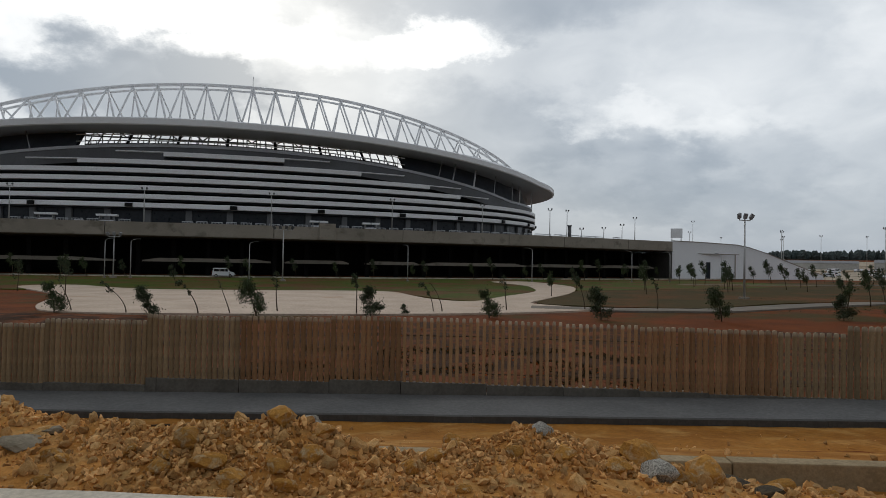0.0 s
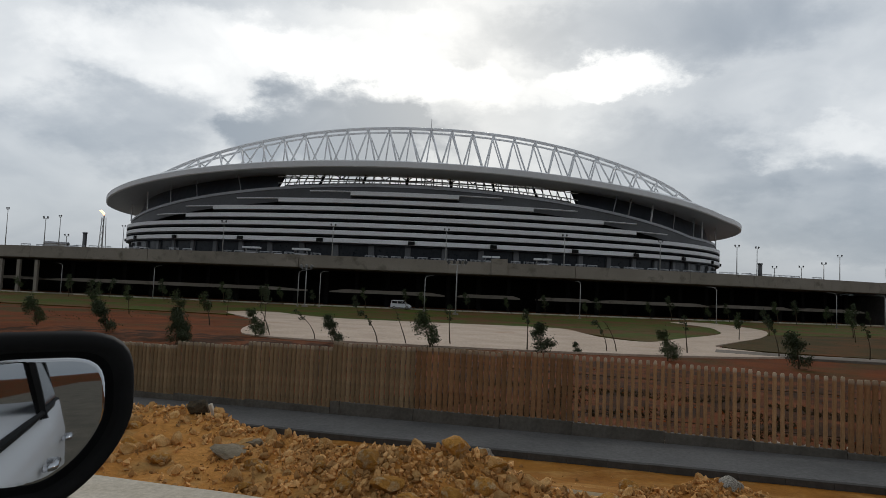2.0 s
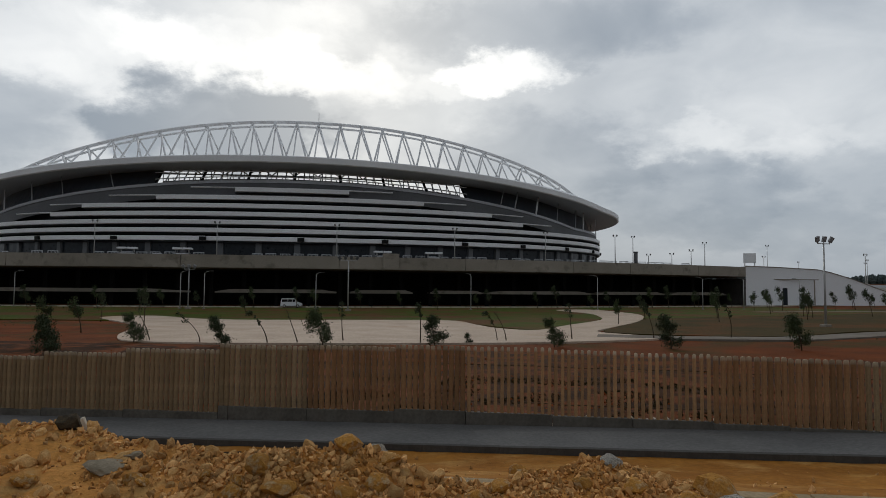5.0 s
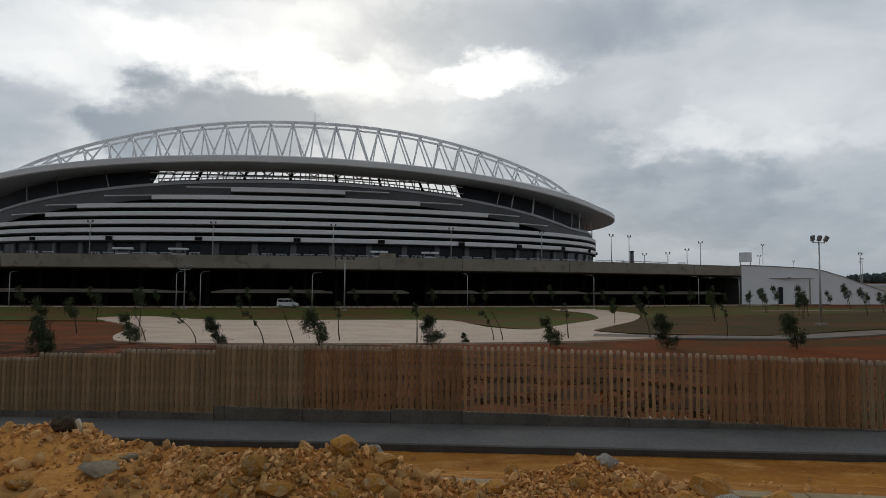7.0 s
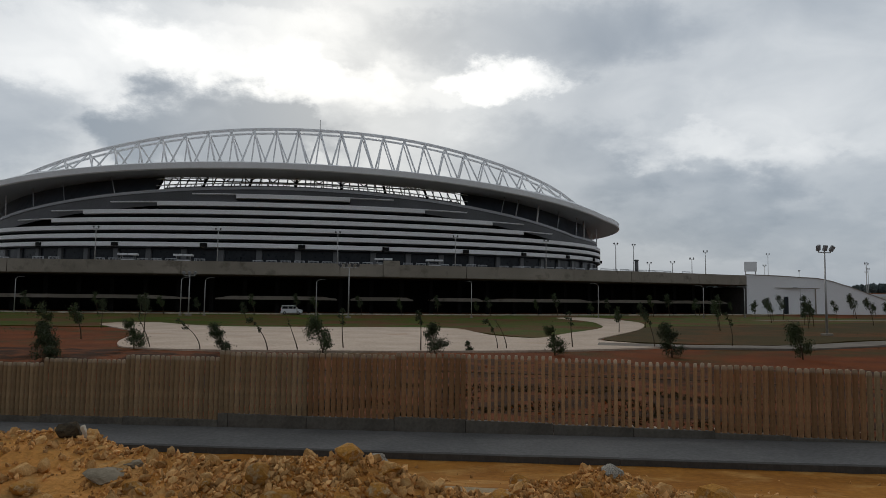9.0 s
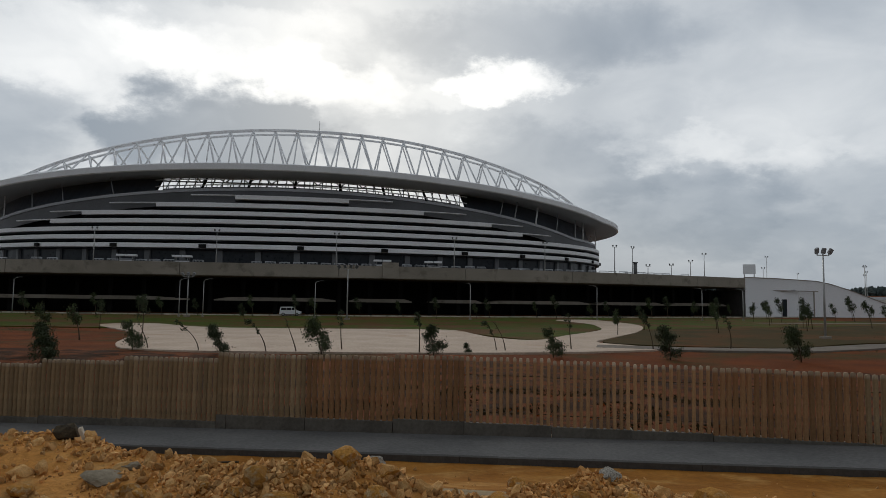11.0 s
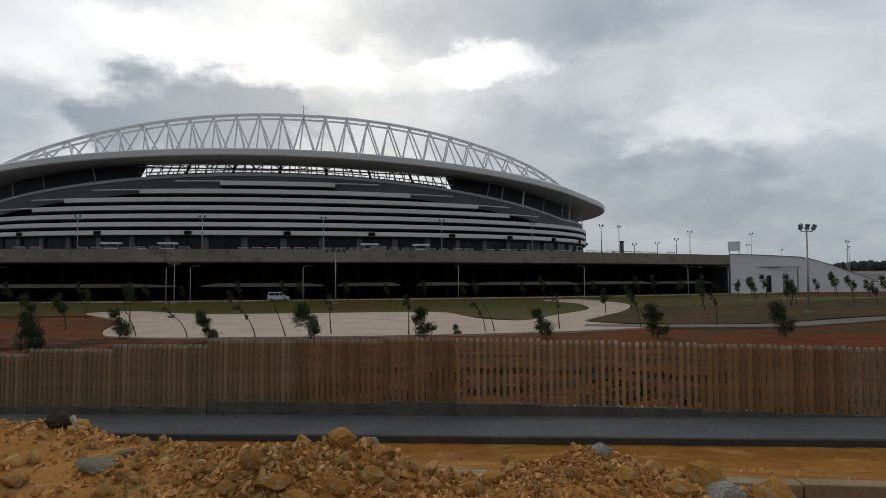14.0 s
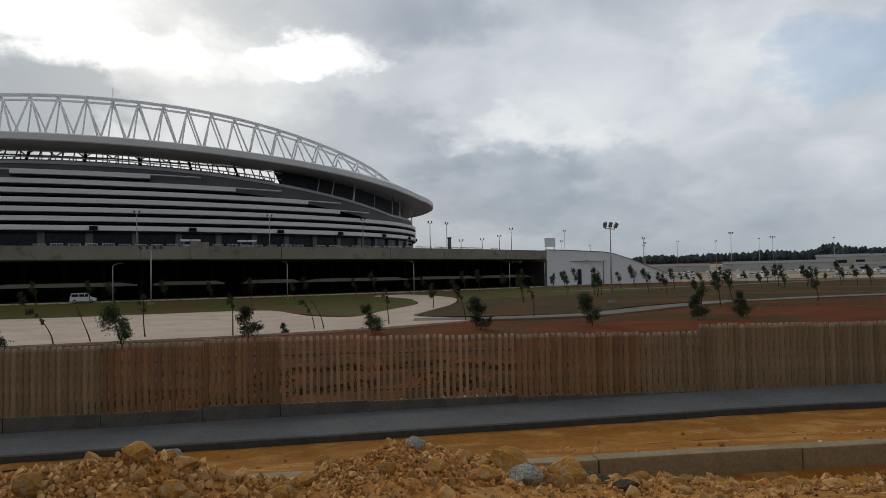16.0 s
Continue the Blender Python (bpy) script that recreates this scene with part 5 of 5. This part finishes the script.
def shed(x, y, w, d, h, rz, label, windows=6):
    p = Vector((x, y, 0))
    z = max(ground_z(p.dot(RU), p.dot(RV)), 0)
    th = thing("shed", pose(x, y, z - 0.4, 0, 0, rz), label, "building", "far sheds")
    part("wall", box(w, d, h + 0.4), M_SHED, th)
    part("roof", loft([[(s * (w / 2 + 0.3), -d / 2 - 0.3, h + 0.4), (s * (w / 2 + 0.3), 0, h + 0.4 + d * 0.12), (s * (w / 2 + 0.3), d / 2 + 0.3, h + 0.4)] for s in (-1, 1)], True, True), M_ROOFG, th)
    for k in range(windows):
        part("window", box(w / windows * 0.5, 0.1, h * 0.3, (-w / 2 + w * (k + 0.5) / windows, -d / 2 - 0.03, h * 0.45)), M_GLASSD, th)


for x, y, w, d, h, rz in ((300, 330, 60, 14, 4.5, -42), (372, 352, 30, 16, 6.5, -45), (470, 420, 40, 16, 5, -46), (250, 360, 40, 12, 4, -35), (310, 268, 26, 10, 3.6, -48)):
    shed(x, y, w, d, h, rz, "low pale shed with grey roof beyond the car park", 0 if w > 35 else 3)
for x, y, w, d, h in ((-160, 190, 6, 6, 14.5), (-170, 200, 5, 5, 13.6), (-150, 200, 9, 6, 12.0), (-136, 190, 7, 5, 12.4)):
    shed(x, y, w, d, h, 30, "small pale plant building behind the deck", 2)
park = loft([[(r * math.sin(radians(a)), r * math.cos(radians(a)), ground_z(Vector((r * math.sin(radians(a)), r * math.cos(radians(a)), 0)).dot(RU), Vector((r * math.sin(radians(a)), r * math.cos(radians(a)), 0)).dot(RV)) + (0.6 if r > 252 else -0.4)) for a in [31.5 + 0.75 * k for k in range(40)]] for r in (252, 262, 275, 290, 305, 320, 340, 360, 385, 410, 440, 480, 530, 590, 660)])
tagged(part("car_park", park, M_SAND), "wide pale gravel car park beyond the field", "pavement", kind="structure")


def strewn(name, count, area, size, material, label, category, seed):
    """Grass tufts: fans of narrow blades, joined."""
    rg = random.Random(seed)
    verts, faces = [], []
    for _ in range(count):
        x, y = area(rg)
        p = Vector((x, y, 0))
        z = ground_z(p.dot(RU), p.dot(RV)) - 0.01
        for _b in range(5):
            a, h = rg.uniform(0, 6.3), size * rg.uniform(0.5, 1.3)
            dx, dy = math.cos(a) * h * 0.6, math.sin(a) * h * 0.6
            w = h * 0.16
            n0 = len(verts)
            verts += [(x - dy * 0.2 - w, y, z), (x + w, y + dx * 0.2, z), (x + dx * 0.6 + w * 0.5, y + dy * 0.6, z + h * 0.75), (x + dx, y + dy, z + h)]
            faces.append((n0, n0 + 1, n0 + 2, n0 + 3))
    me = bpy.data.meshes.new(name)
    me.from_pydata(verts, [], faces)
    me.materials.append(material)
    return tagged(new(name, me), label, category, kind="stuff")


def in_field(rg):
    while True:
        d = rg.uniform(56, 120)
        x = rg.uniform(-0.85, 1.15) * d
        if noise.noise(Vector((x * 0.09, d * 0.09, 3.0))) > -0.05 + rg.uniform(-0.1, 0.15) and not (-44 < x < 30 and 48 < d < 130):
            return x, d


strewn("weeds", 2600, in_field, 0.13, M_LEAF, "low green weeds scattered over red soil", "weeds", 61)


def on_soil(rg):
    u, v = rg.uniform(-30, 40), 20.6 + 20 * rg.random() ** 1.6
    return u, v, ground_z(u, v) + 0.01


tagged(scatter("clods", 2600, on_soil, (0.02, 0.09), M_CLOD, "crumbled red clods on the bare soil", None, 12), category="soil")


def behind_fence(rg):
    u = rg.gauss(1.0, 3.2)
    v = 20.34 + 1.6 * rg.random() ** 2.2
    return u, v, ground_z(u, v) + 0.03


tagged(scatter("rubble", 420, behind_fence, (0.02, 0.10), M_EDGE, "pale broken stones and plaster behind the fence", None, 19), category="rubble")


def behind_weeds(rg):
    u, v = rg.uniform(-9, 10), rg.uniform(20.6, 31)
    while noise.noise(Vector((u * 0.45, v * 0.45, 6.0))) < 0.05:
        u, v = rg.uniform(-9, 10), rg.uniform(20.6, 31)
    p = uv(u, v)
    return p.x, p.y


strewn("weeds", 2600, behind_weeds, 0.11, M_DRYWEED, "dark low weeds in clumps behind the fence", "weeds", 63)


# woods along the hill
def far_woods():
    rg = random.Random(77)
    verts, faces = [], []
    for _ in range(2600):
        az_ = rg.uniform(8, 58)
        r = rg.uniform(880, 1010)
        x, y = r * math.sin(radians(az_)), r * math.cos(radians(az_))
        p = Vector((x, y, 0))
        z = ground_z(p.dot(RU), p.dot(RV))
        tall = 12.5 + 3 * noise.noise(Vector((az_ * 0.35, 0, 0))) + 6 * math.exp(-((az_ - 45.8) / 0.9) ** 2) - 5 * smooth01(30, 24, az_ + 0.01)
        h = max(3, tall * rg.uniform(0.7, 1.25))
        w = h * rg.uniform(0.16, 0.30)
        n0 = len(verts)
        for q, f in ((0.05, 0.7), (0.35, 1.0), (0.65, 0.8), (0.88, 0.42)):
            for j in range(6):
                t = math.tau * j / 6 + q * 2
                k = f * rg.uniform(0.7, 1.3)
                verts.append((x + w * k * math.cos(t), y + w * k * math.sin(t), z + h * (q + rg.uniform(-0.06, 0.06))))
        verts.append((x, y, z + h))
        for a in range(3):
            for j in range(6):
                i, i2 = n0 + a * 6 + j, n0 + a * 6 + (j + 1) % 6
                faces.append((i, i2, i2 + 6, i + 6))
        for j in range(6):
            faces.append((n0 + 18 + j, n0 + 18 + (j + 1) % 6, n0 + 24))
    me = bpy.data.meshes.new("far_woods")
    me.from_pydata(verts, [], faces)
    me.materials.append(M_HAZEWOODS)
    return tagged(new("far_woods", me), "dark belt of pines along the far hill", "trees", kind="stuff")


far_woods()
